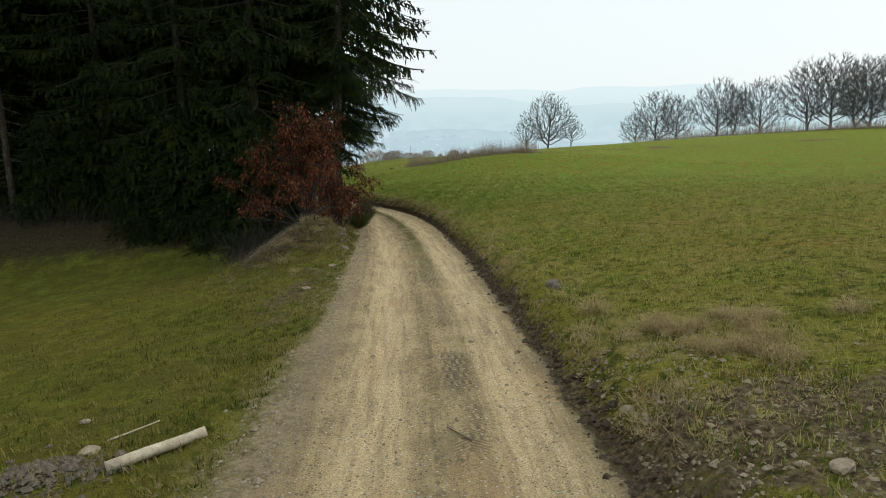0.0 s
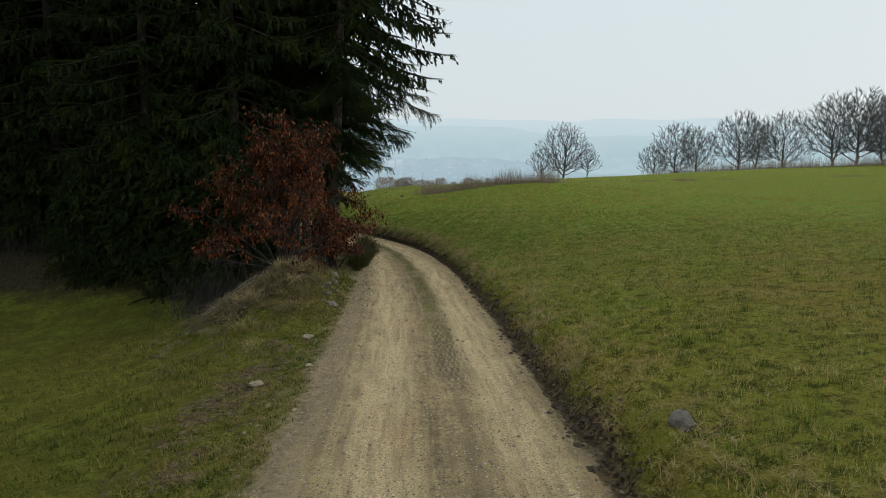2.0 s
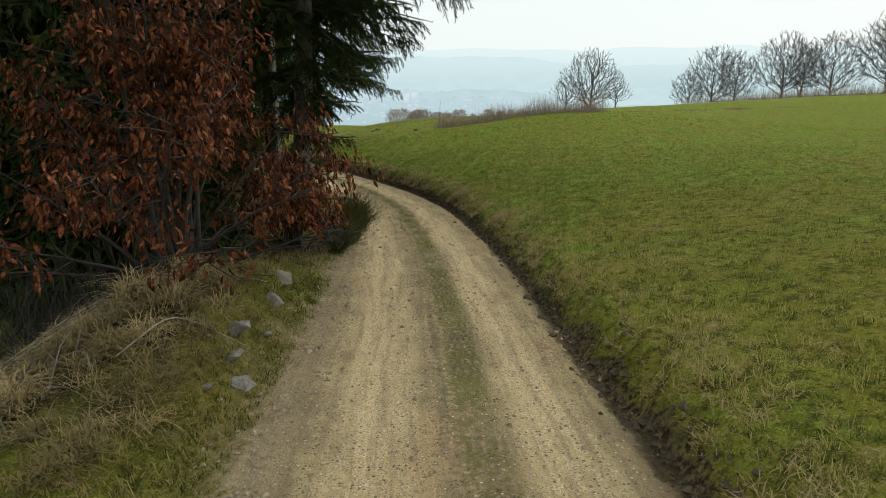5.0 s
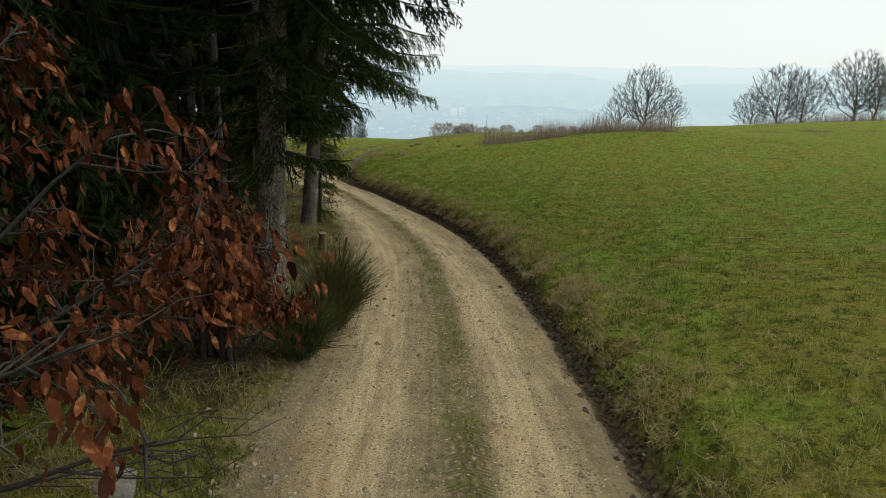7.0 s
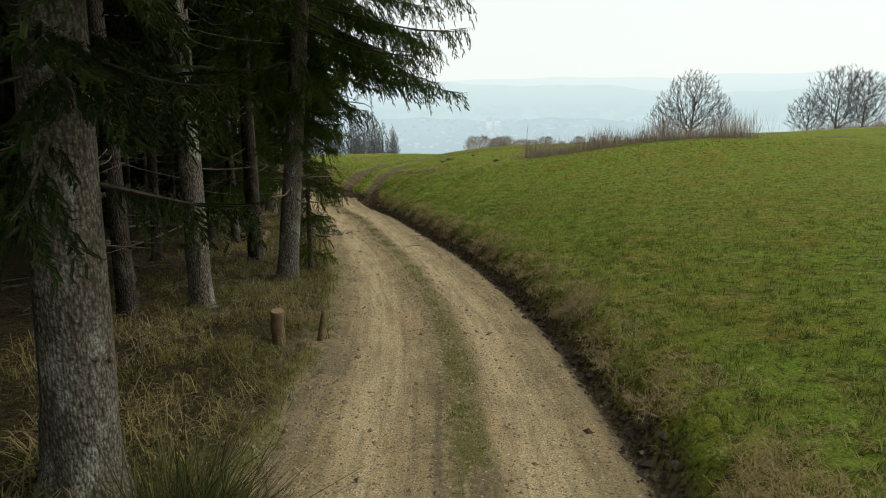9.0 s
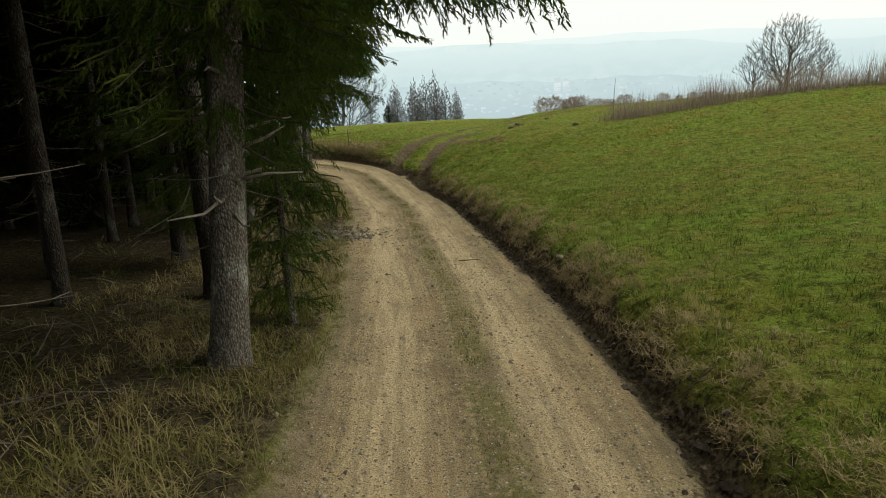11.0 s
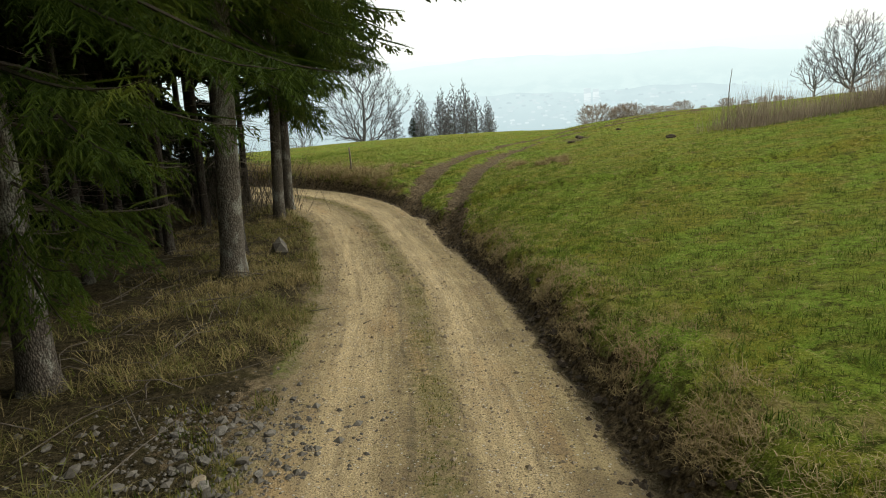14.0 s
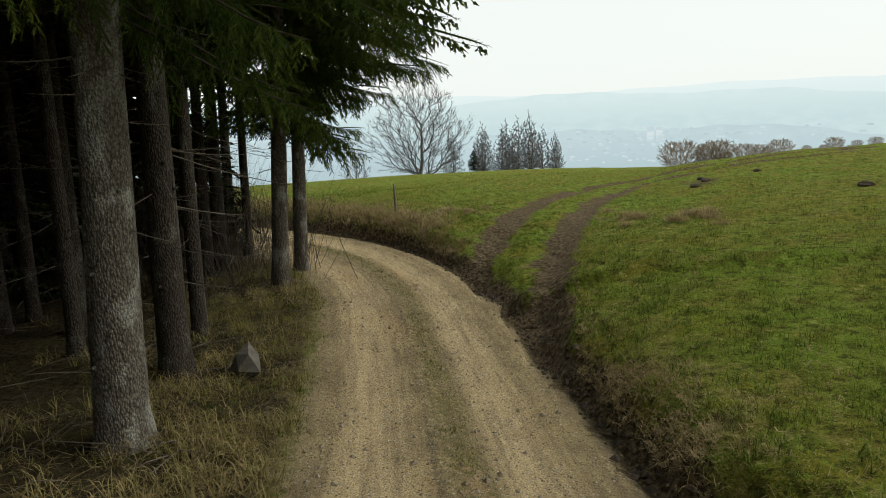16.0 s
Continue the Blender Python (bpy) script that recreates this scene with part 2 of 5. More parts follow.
    gravel = n.mix(n.math("MULTIPLY", shoulder, 0.65), gravel, n.mix(n.ramp(fine, 0.3, 0.7), (0.14, 0.108, 0.068), (0.36, 0.285, 0.185)))
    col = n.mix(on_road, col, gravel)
    h = n.math("ADD", n.math("MULTIPLY", grit, 0.55), n.math("ADD", n.math("MULTIPLY", fine, 1.0), n.math("MULTIPLY", stones, 0.8)))
    h = n.math("ADD", h, n.math("ADD", n.math("MULTIPLY", grain, 0.2), n.math("MULTIPLY", treads, -0.5)))
    h = n.math("ADD", h, n.math("MULTIPLY", n.math("SUBTRACT", 1.0, on_road), n.math("ADD", n.math("MULTIPLY", tuft, 3.2), n.math("MULTIPLY", pocket, 2.2))))
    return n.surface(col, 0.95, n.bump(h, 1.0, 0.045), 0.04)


def blade_material(name, a, b, c, translucent=0.25, lush=None):
    n = Nodes(name)
    r = n.island()
    big = n.noise(n.pos(), 0.5, 3)
    clump = n.noise(n.pos(), 5.0, 4, 0.6)
    col = n.mix(n.math("ADD", n.math("MULTIPLY", r, 0.55), n.ramp(clump, 0.42, 0.58, 0.0, 0.6)), a, b)
    col = n.mix(n.ramp(n.math("ADD", n.math("ADD", n.math("MULTIPLY", big, 0.6), n.math("MULTIPLY", clump, 0.4)), n.math("MULTIPLY", r, 0.25)), 0.55, 0.75), col, c)
    if lush:
        sp = n.t.nodes.new("ShaderNodeSeparateXYZ")
        n.t.links.new(n.pos(), sp.inputs[0])
        f = n.math("MULTIPLY", n.ramp(n.math("ADD", sp.outputs[1], n.math("MULTIPLY", big, 12.0)), 18.0, 42.0), 0.65)
        col = n.mix(f, col, n.mix(r, a, lush))
    return n.surface(col, 0.8, None, 0.06, translucent)


def bark_material(name, dark, pale, lichen):
    n = Nodes(name)
    p = n.pos(1, 1, 0.42)
    plates = n.cells(p, 52, "F1")
    fine = n.noise(n.pos(), 45, 5, 0.7)
    mid = n.noise(n.pos(1, 1, 0.5), 5, 4)
    col = n.mix(n.ramp(fine, 0.3, 0.7), dark, pale)
    col = n.mix(n.math("MULTIPLY", n.ramp(plates, 0.38, 0.66), 0.6), col, tuple(v * 0.55 for v in dark))
    col = n.mix(n.math("MULTIPLY", n.ramp(mid, 0.5, 0.66), n.ramp(fine, 0.4, 0.6, 0.2, 0.9)), col, lichen)
    h = n.math("SUBTRACT", n.math("MULTIPLY", fine, 0.6), n.math("MULTIPLY", plates, 1.2))
    return n.surface(col, 0.93, n.bump(h, 0.8, 0.02), 0.15)


def plain_material(name, a, b, scale=8.0, rough=0.85, bump=0.4, translucent=0.0):
    n = Nodes(name)
    f = n.noise(n.pos(), scale, 5, 0.65)
    g = n.noise(n.pos(), scale * 6, 4, 0.65)
    col = n.mix(n.ramp(n.math("ADD", n.math("MULTIPLY", f, 0.6), n.math("MULTIPLY", g, 0.4)), 0.3, 0.7), a, b)
    return n.surface(col, rough, n.bump(g, bump, 0.01), 0.25, translucent)


def needle_material(name, a, b, c, translucent=0.15):
    n = Nodes(name)
    r = n.island()
    big = n.noise(n.pos(), 0.9, 3)
    col = n.mix(r, a, b)
    col = n.mix(n.math("MULTIPLY", n.ramp(big, 0.5, 0.75), 0.7), col, c)
    return n.surface(col, 0.6, None, 0.12, translucent)


def leaf_material():
    n = Nodes("dry_beech_leaf")
    r = n.island()
    f = n.noise(n.pos(), 30, 3)
    col = n.mix(r, (0.019, 0.0065, 0.0035), (0.14, 0.042, 0.0155))
    col = n.mix(n.ramp(n.math("ADD", f, n.math("MULTIPLY", r, 0.35)), 0.74, 1.0), col, (0.28, 0.115, 0.047))
    return n.surface(col, 0.75, None, 0.08, 0.08)


M_LAND = land_material()
M_GRASS = blade_material("grass_blades", (0.032, 0.060, 0.008), (0.20, 0.258, 0.034), (0.40, 0.33, 0.115), 0.25, (0.205, 0.31, 0.04))
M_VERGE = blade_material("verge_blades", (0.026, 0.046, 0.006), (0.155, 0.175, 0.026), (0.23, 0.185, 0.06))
M_STRAW = blade_material("straw_blades", (0.19, 0.142, 0.065), (0.47, 0.375, 0.20), (0.31, 0.235, 0.115))
M_DRY = blade_material("dry_wood_grass", (0.08, 0.062, 0.024), (0.46, 0.36, 0.175), (0.145, 0.15, 0.042))
M_MOUND = blade_material("mound_grass", (0.045, 0.036, 0.017), (0.37, 0.30, 0.155), (0.16, 0.125, 0.055))
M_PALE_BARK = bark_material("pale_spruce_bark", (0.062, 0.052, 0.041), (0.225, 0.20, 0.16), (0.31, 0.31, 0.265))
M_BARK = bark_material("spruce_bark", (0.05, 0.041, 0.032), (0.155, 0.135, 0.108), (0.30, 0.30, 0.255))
# dark copy of the bark, with the wood's shade in its colour
M_BARK_DARK = bark_material("shaded_spruce_bark", (0.028, 0.022, 0.017), (0.08, 0.066, 0.053), (0.12, 0.12, 0.095))
M_BEECH = plain_material("young_beech_bark", (0.020, 0.017, 0.014), (0.055, 0.048, 0.042), 12)
M_TWIG = plain_material("dead_twig", (0.055, 0.044, 0.034), (0.15, 0.128, 0.098), 12)
# darker needles for the wood: its shade is put into the colour
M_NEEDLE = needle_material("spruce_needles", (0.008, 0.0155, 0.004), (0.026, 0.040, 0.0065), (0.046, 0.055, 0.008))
# brighter copy for edge trees, the light on them painted in
M_LIT_NEEDLE = needle_material("lit_spruce_needles", (0.022, 0.042, 0.007), (0.076, 0.114, 0.014), (0.135, 0.158, 0.019), 0.3)
M_TREE = plain_material("dark_bare_twigs", (0.07, 0.07, 0.071), (0.13, 0.127, 0.125), 3, 0.9, 0.2)
M_LARCH = plain_material("bare_twigs", (0.10, 0.098, 0.098), (0.18, 0.174, 0.172), 3, 0.9, 0.2)
M_HEDGE = plain_material("bare_hedge_twigs", (0.22, 0.168, 0.125), (0.43, 0.345, 0.265), 3, 0.9, 0.2)
M_LEAF = leaf_material()
M_BROOM = blade_material("broom_stems", (0.024, 0.044, 0.012), (0.068, 0.092, 0.026), (0.11, 0.10, 0.038), 0.1)
M_BRANCH = plain_material("spruce_branch", (0.025, 0.020, 0.014), (0.075, 0.06, 0.042), 14)
M_STONE = plain_material("field_stone", (0.155, 0.122, 0.08), (0.34, 0.28, 0.20), 9, 0.9, 0.6)
M_RUBBLE = plain_material("rubble", (0.07, 0.064, 0.055), (0.22, 0.203, 0.175), 11, 0.9, 0.7)
M_DARKSTONE = plain_material("dark_stone", (0.075, 0.066, 0.054), (0.16, 0.145, 0.12), 9, 0.9, 0.5)
M_LOG = plain_material("barkless_log", (0.28, 0.22, 0.15), (0.55, 0.48, 0.36), 10, 0.85, 0.5)
M_CUT = plain_material("sawn_wood", (0.13, 0.092, 0.052), (0.30, 0.225, 0.135), 14, 0.85, 0.3)
M_STUMP = plain_material("mossy_stump", (0.07, 0.045, 0.025), (0.19, 0.13, 0.065), 14, 0.95, 0.8)
M_POST = plain_material("weathered_post", (0.10, 0.085, 0.07), (0.24, 0.20, 0.16), 14, 0.9, 0.5)


# ---- lie of the land ----
LINE = [(0.05, -40), (0.05, -15), (0.05, 0), (0.0, 6), (-0.2, 12), (-0.55, 18), (-1.05, 24), (-2.05, 30.5), (-3.6, 36), (-5.5, 41),
        (-8.1, 47.5), (-10.5, 52), (-12.7, 55.4), (-16, 58.3), (-20.5, 60.2), (-27, 61.5), (-45, 61.5)]


def smooth_line(points, step=0.25):
    """A Catmull-Rom curve through the points, as an array of x, y at about even steps."""
    a = np.array(points, float)
    a = np.vstack([2 * a[0] - a[1], a, 2 * a[-1] - a[-2]])
    got = []
    for i in range(1, len(a) - 2):
        n = max(2, int(np.linalg.norm(a[i + 1] - a[i]) / step))
        t = np.linspace(0, 1, n, endpoint=False)[:, None]
        p0, p1, p2, p3 = a[i - 1:i + 3]
        got.append(0.5 * (2 * p1 + (p2 - p0) * t + (2 * p0 - 5 * p1 + 4 * p2 - p3) * t * t + (3 * p1 - p0 - 3 * p2 + p3) * t ** 3))
    return np.vstack(got + [a[-2][None]])


AXIS = smooth_line(LINE)
AXIS_S = np.concatenate([[0], np.cumsum(np.linalg.norm(np.diff(AXIS, axis=0), axis=1))]) - 40.0
SIDE = smooth_line([(-9.7, 51.8), (-10.25, 55.2), (-10.6, 58.6), (-10.72, 62), (-10.5, 64.6), (-9.8, 66.9), (-8.3, 68.5), (-5.9, 69.8), (-2.2, 71.6), (3, 75), (14, 82), (40, 90)], 0.5)


def near_line(line, x, y):
    """Signed distance (right of the line is positive) and index of the nearest vertex."""
    best = np.full(x.shape, 1e9)
    sign = np.ones_like(best)
    idx = np.zeros(x.shape, int)
    tang = np.gradient(line, axis=0)
    tang /= np.linalg.norm(tang, axis=1)[:, None]
    for i in range(len(line)):
        dx, dy = x - line[i, 0], y - line[i, 1]
        q = dx * dx + dy * dy
        m = q < best
        best[m] = q[m]
        idx[m] = i
    dx, dy = x - line[idx, 0], y - line[idx, 1]
    across = dx * tang[idx, 1] - dy * tang[idx, 0]
    along = dx * tang[idx, 0] + dy * tang[idx, 1]
    near = np.sqrt(best)
    return np.where(across >= 0, 1, -1) * np.where(near < 30, np.maximum(np.abs(across), 0), near), idx, along


def step01(a, b, x):
    t = np.clip((x - a) / (b - a), 0, 1)
    return t * t * (3 - 2 * t)


def wave(x, y, scale, seed=0.0):
    """Cheap smooth unevenness between about -1 and 1."""
    a, b = x / scale, y / scale
    return (np.sin(a * 1.7 + b * 0.9 + seed) * np.cos(b * 1.3 - a * 0.6 + seed * 2.1) + 0.6 * np.sin(a * 3.1 - b * 2.7 + seed * 1.7)
            + 0.4 * np.cos(a * 5.3 + b * 6.1 + seed * 0.7)) / 2.0


def road_height(y):
    c = np.minimum(y, 50.0)
    return -0.02 - 0.068 * c - 0.00012 * c * c + np.where(y > 50, -0.0 * y, 0)


def land_height(x, y, d=None):
    """Height of the ground. d: signed distance from the track."""
    if d is None:
        d = near_line(AXIS, x, y)[0]
    yy = np.interp(y, [-40, 50, 54, 5000], [-40, 50, 52.0, 52.0])
    base = road_height(yy)
    far = np.clip(y - 54, 0, None)
    base = base - 0.0018 * np.minimum(far, 60) + 0.0163 * np.minimum(far, 80) * step01(-6, -24, x)
    # field side
    axis_x = np.interp(y, AXIS[:220, 1], AXIS[:220, 0])
    right = np.where(y > 54, np.maximum(np.clip(x + 12.4, 0, None), np.clip(d, 0, 3.2)), np.clip(d, 0, None))
    r = np.clip(right - 1.9, 0, None)
    late = step01(26, 40, y)
    rag = d + step01(5, 12, y) * (0.07 * wave(x, y, 0.9, 5.5) + 0.05 * wave(x, y, 0.37, 1.5))
    lift = 0.38 * step01(1.42, 1.98, rag) + 0.2 * late * step01(1.6, 2.3, d) * np.exp(-r / 3.0) + 0.192 * 5.55 * (1 - np.exp(-r / 5.55)) + 0.0163 * np.minimum(r, 150)
    # wood side: falls away near the start, low bank further on
    l = np.clip(-d, 0, None)
    fall = -0.16 * np.clip(l - 1.6, 0, 16)
    low_bank = np.interp(y, [24, 30, 35], [0.34, 0.36, 0.05]) * step01(1.55, 2.7, l) + 0.004 * np.clip(l - 3, 0, 20)
    w = step01(19, 25, y)
    z = base + np.where(d > 0, lift, fall * (1 - w) + low_bank * w)
    # earth mound under the red bush
    z += 0.94 * np.exp(-(((x + 3.18) / 1.69) ** 2 + ((y - 18.45) / 2.77) ** 2) ** 1.1) * step01(1.5, 2.59, l) * (1 + 0.16 * wave(x, y, 0.33, 8.0) + 0.05 * wave(x, y, 0.14, 3.0))
    # the pasture's brow under the hedge
    z += 1.3 * np.exp(-((x - 8.4) / np.where(x < 8.4, 7.6, 12.0)) ** 2 - ((y - 57.0) / 9.5) ** 2) * step01(1.9, 4.0, d)
    z += 0.5 * np.exp(-((x + 4.5) / 9.0) ** 2 - ((y - 73.5) / 7.5) ** 2)
    z += 0.13 * np.exp(-(((x + 3.5) / 0.45) ** 2 + ((y - 5.0) / 0.32) ** 2))
    # crest, then down to the valley
    crest = 62.3 + 0.755 * np.clip(x, -60, 150)
    q = np.clip(y - crest, 0, None)
    z -= np.minimum(0.0009 * q * q / (1 + 0.0018 * q), 110)
    q3 = np.clip(y - 130.0, 0, None) * step01(0, -15, x)
    z -= np.minimum(0.0018 * q3 * q3, 60)
    q2 = np.clip(np.abs(x) - 220, 0, None)
    z -= np.minimum(0.0006 * q2 * q2, 60)
    # unevenness of turf, and of the track
    off = step01(1.6, 3.0, np.abs(d))
    z += off * (0.035 * wave(x, y, 1.3, 1.0) + 0.05 * wave(x, y, 4.5, 2.0)) + 0.10 * wave(x, y, 17, 4.0) * step01(4, 14, np.abs(d))
    z += (1 - off) * 0.012 * wave(x, y, 0.7, 3.0)
    u = d + 0.33 * step01(8, 42, y)
    z -= 0.035 * (np.exp(-((u + 0.55) / 0.26) ** 2) + np.exp(-((u - 0.85) / 0.26) ** 2))
    sd = near_line(SIDE, x, y)[0]
    z -= np.where((d > 1.2) & (y > 50), 0.13 * np.exp(-((np.abs(sd) - 0.8) / 0.35) ** 2) * (np.abs(sd) < 3), 0) * (1 + 0.4 * wave(x, y, 0.8, 7.0))
    z -= np.where((y > 50.5) & (d > 0), 0.30 * step01(1.42, 1.98, d) * np.exp(-(sd / 1.7) ** 2) * step01(5, 2, d), 0)
    # narrow ditch at the foot of the cut bank
    z -= 0.07 * np.exp(-((d - 1.5) / 0.13) ** 2) * step01(6, 12, y)
    return z


def land_attributes(x, y, d, idx, along):
    arc = AXIS_S[idx] + along
    sd = near_line(SIDE, x, y)[0]
    l = -d
    # litter under the trees, run out past the front to paint the shade there
    wood = np.where(d < 0, np.maximum(step01(1.5, 2.1, l) * step01(20.5, 24, y), step01(4.5, 7.5, l) * step01(19.5, 24, y)), 0) * np.where(y < 66, 1, 0)
    mound = np.exp(-(((x + 3.75) / 1.75) ** 2 + ((y - 18.3) / 2.9) ** 2) ** 1.4) * step01(2.0, 2.45, l) * (1 + 0.35 * wave(x, y, 0.5, 4.0))
    wood = np.clip(wood + 0.85 * mound, 0, 1)
    rut = np.maximum(np.exp(-((np.abs(sd) - 0.85) / 0.44) ** 2), 0) * (np.abs(sd) < 3)
    rut = np.where((y > 50.8) & (d > 1.3), rut, 0)
    gate = np.exp(-(((x - 2.6) / 1.5) ** 2 + ((y - 4.3) / 1.1) ** 2)) * (d > 1.2)
    heap = np.exp(-(((x + 3.5) / 0.55) ** 2 + ((y - 5.0) / 0.4) ** 2)) + 0.75 * np.exp(-(((x + 6.9) / 0.8) ** 2 + ((y - 65.1) / 0.9) ** 2))
    worn = heap + np.exp(-(((x + 2.5) / 0.95) ** 2 + ((y - 12.6) / 3.6) ** 2)) * 0.72 + np.exp(-(((x + 8.0) / 0.8) ** 2 + ((y - 42.6) / 1.3) ** 2)) * 0.7
    mud = np.clip(np.maximum(np.maximum(rut * (1.0 + 0.3 * wave(x, y, 0.7, 2.0)), gate * 0.95), worn), 0, 1)
    straw = np.exp(-((d - 2.4) / 0.7) ** 2) * 0.35 * (1 + wave(x, y, 1.5, 6.0)) + 0.35 * np.exp(-(((x - 3.0) / 1.3) ** 2 + ((y - 6.4) / 0.9) ** 2)) + 0.5 * np.exp(-((d + 3.0) / 1.2) ** 2) * (y < 21) * (1 - np.clip(mound, 0, 1))
    return {"lat": d, "arc": arc, "wood": wood, "mud": mud, "straw": np.clip(straw, 0, 1)}


def mesh_from(name, verts, faces, material=None, smooth=False):
    """A mesh from arrays: faces is an (n, 3) or (n, 4) array of indices."""
    me = bpy.data.meshes.new(name)
    verts, faces = np.asarray(verts, np.float32), np.asarray(faces, np.int32)
    k = faces.shape[1]
    me.vertices.add(len(verts))
    me.vertices.foreach_set("co", verts.ravel())
    me.loops.add(faces.size)
    me.loops.foreach_set("vertex_index", faces.ravel())
    me.polygons.add(len(faces))
    me.polygons.foreach_set("loop_start", np.arange(0, faces.size, k, dtype=np.int32))
    me.polygons.foreach_set("loop_total", np.full(len(faces), k, np.int32))
    me.polygons.foreach_set("use_smooth", np.full(len(faces), smooth))
    me.update(calc_edges=True)
    if material:
        me.materials.append(material)
    return me


def sheet(name, gx, gy, gz, atts):
    ny, nx = gx.shape
    i = np.arange(ny * nx).reshape(ny, nx)
    faces = np.stack([i[:-1, :-1], i[:-1, 1:], i[1:, 1:], i[1:, :-1]], -1).reshape(-1, 4)
    me = mesh_from(name, np.stack([gx, gy, gz], -1).reshape(-1, 3), faces, M_LAND, True)
    for key, v in atts.items():
        a = me.attributes.new(key, "FLOAT", "POINT")
        a.data.foreach_set("value", np.asarray(v, np.float32).ravel())
    return new(name, me)


def spread(lo, hi, step, far_lo, far_hi, grow=1.16):
    mid = list(np.arange(lo, hi + 1e-6, step))
    s, v = step, hi
    while v < far_hi:
        s *= grow
        v += s
        mid.append(v)
    s, v = step, lo
    while v > far_lo:
        s *= grow
        v -= s
        mid.insert(0, v)
    return np.array(mid)


# one sheet of ground to the horizon, and the track's own finer sheet laid on it
gx, gy = np.meshgrid(spread(-16, 14, 0.25, -3500, 3500), spread(-6, 76, 0.25, -400, 4500))
gd, gi, ga = near_line(AXIS, gx, gy)
gz = land_height(gx, gy, gd)
inner = (np.abs(gd - 0.05) < 2.95) & (AXIS_S[gi] > -7.5) & (AXIS_S[gi] < 75)
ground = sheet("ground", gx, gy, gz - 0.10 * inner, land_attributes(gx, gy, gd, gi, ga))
tagged(ground, "short winter pasture and woodland floor, falling to a valley", "ground", kind="structure")

fine_s = np.arange(-8.8, 76.0, 0.12)
cx, cy = np.interp(fine_s, AXIS_S, AXIS[:, 0]), np.interp(fine_s, AXIS_S, AXIS[:, 1])
tx, ty = np.gradient(cx), np.gradient(cy)
tl = np.hypot(tx, ty)
tx, ty = tx / tl, ty / tl
cross = np.concatenate([np.arange(-3.2, 1.2, 0.1), np.arange(1.2, 2.3, 0.05), np.arange(2.3, 3.31, 0.1)])
rd = np.repeat(cross[None], len(fine_s), 0)
rx, ry = cx[:, None] + ty[:, None] * rd, cy[:, None] - tx[:, None] * rd
rz = land_height(rx, ry, rd)
ragged = 0.09 * wave(rx * 3, ry * 3, 1.0, 5.0)
rz += step01(1.5, 1.9, rd) * step01(2.6, 2.0, rd) * ragged * 0.9 + 0.012 * np.random.default_rng(4).normal(size=rd.shape) * step01(1.3, 1.7, np.abs(rd)) * step01(3.2, 2.6, np.abs(rd))
rz -= 0.12 * step01(3.0, 3.3, np.abs(rd))
ri = np.searchsorted(AXIS_S, fine_s).clip(0, len(AXIS) - 1)
atts = land_attributes(rx, ry, rd, np.repeat(ri[:, None], len(cross), 1), 0.0 * rd)
road = sheet("road", rx, ry, rz, atts)
tagged(road, "pale gravel farm track with two worn wheel lines", "farm track", kind="structure")


def ground_z(x, y):
    a, b = np.atleast_1d(np.asarray(x, float)), np.atleast_1d(np.asarray(y, float))
    z = land_height(a, b)
    return float(z[0]) if np.ndim(x) == 0 else z


# ---- building blocks ----
def part(name, me, parent, label="", kind=""):
    ob = new(name, me)
    ob.parent = parent
    return tagged(ob, label, kind=kind)


def thing(name, m, label, category, group="", kind=""):
    """An Empty at the base of a thing."""
    ob = new(name)
    ob.empty_display_size = 0.1
    ob.matrix_basis = m
    return tagged(ob, label, category, group, kind)


def join(pieces):
    """Joins (verts, tris) pairs into one."""
    vs, fs, n = [], [], 0
    for v, f in pieces:
        if len(v):
            vs.append(v)
            fs.append(f + n)
            n += len(v)
    return np.vstack(vs), np.vstack(fs)


def tube(points, radii, k=5, cap=True):
    """A tapered tube along a polyline, as verts and tris."""
    p = np.asarray(points, float)
    n = len(p)
    r = np.broadcast_to(np.asarray(radii, float), (n,))
    t = np.gradient(p, axis=0)
    t /= np.linalg.norm(t, axis=1)[:, None] + 1e-9
    up = np.where(np.abs(t[:, 2:3]) > 0.85, np.array([[1.0, 0, 0]]), np.array([[0, 0, 1.0]]))
    a = np.cross(t, up)
    a /= np.linalg.norm(a, axis=1)[:, None] + 1e-9
    b = np.cross(t, a)
    ang = np.arange(k) * 2 * np.pi / k
    v = p[:, None] + r[:, None, None] * (a[:, None] * np.cos(ang)[None, :, None] + b[:, None] * np.sin(ang)[None, :, None])
    v = v.reshape(-1, 3)
    i = np.arange(n * k).reshape(n, k)
    j = np.roll(i, -1, 1)
    f = np.concatenate([np.stack([i[:-1], j[:-1], j[1:]], -1).reshape(-1, 3), np.stack([i[:-1], j[1:], i[1:]], -1).reshape(-1, 3)])
    if cap:
        v = np.vstack([v, p[:1], p[-1:]])
        f = np.vstack([f, np.stack([j[0], i[0], np.full(k, n * k)], -1), np.stack([i[-1], j[-1], np.full(k, n * k + 1)], -1)])
    return v, f


def turn_z(v, a):
    c, s_ = math.cos(a), math.sin(a)
    return np.stack([v[:, 0] * c - v[:, 1] * s_, v[:, 0] * s_ + v[:, 1] * c, v[:, 2]], -1)


def unit(v):
    return v / (np.linalg.norm(v, axis=-1, keepdims=True) + 1e-9)


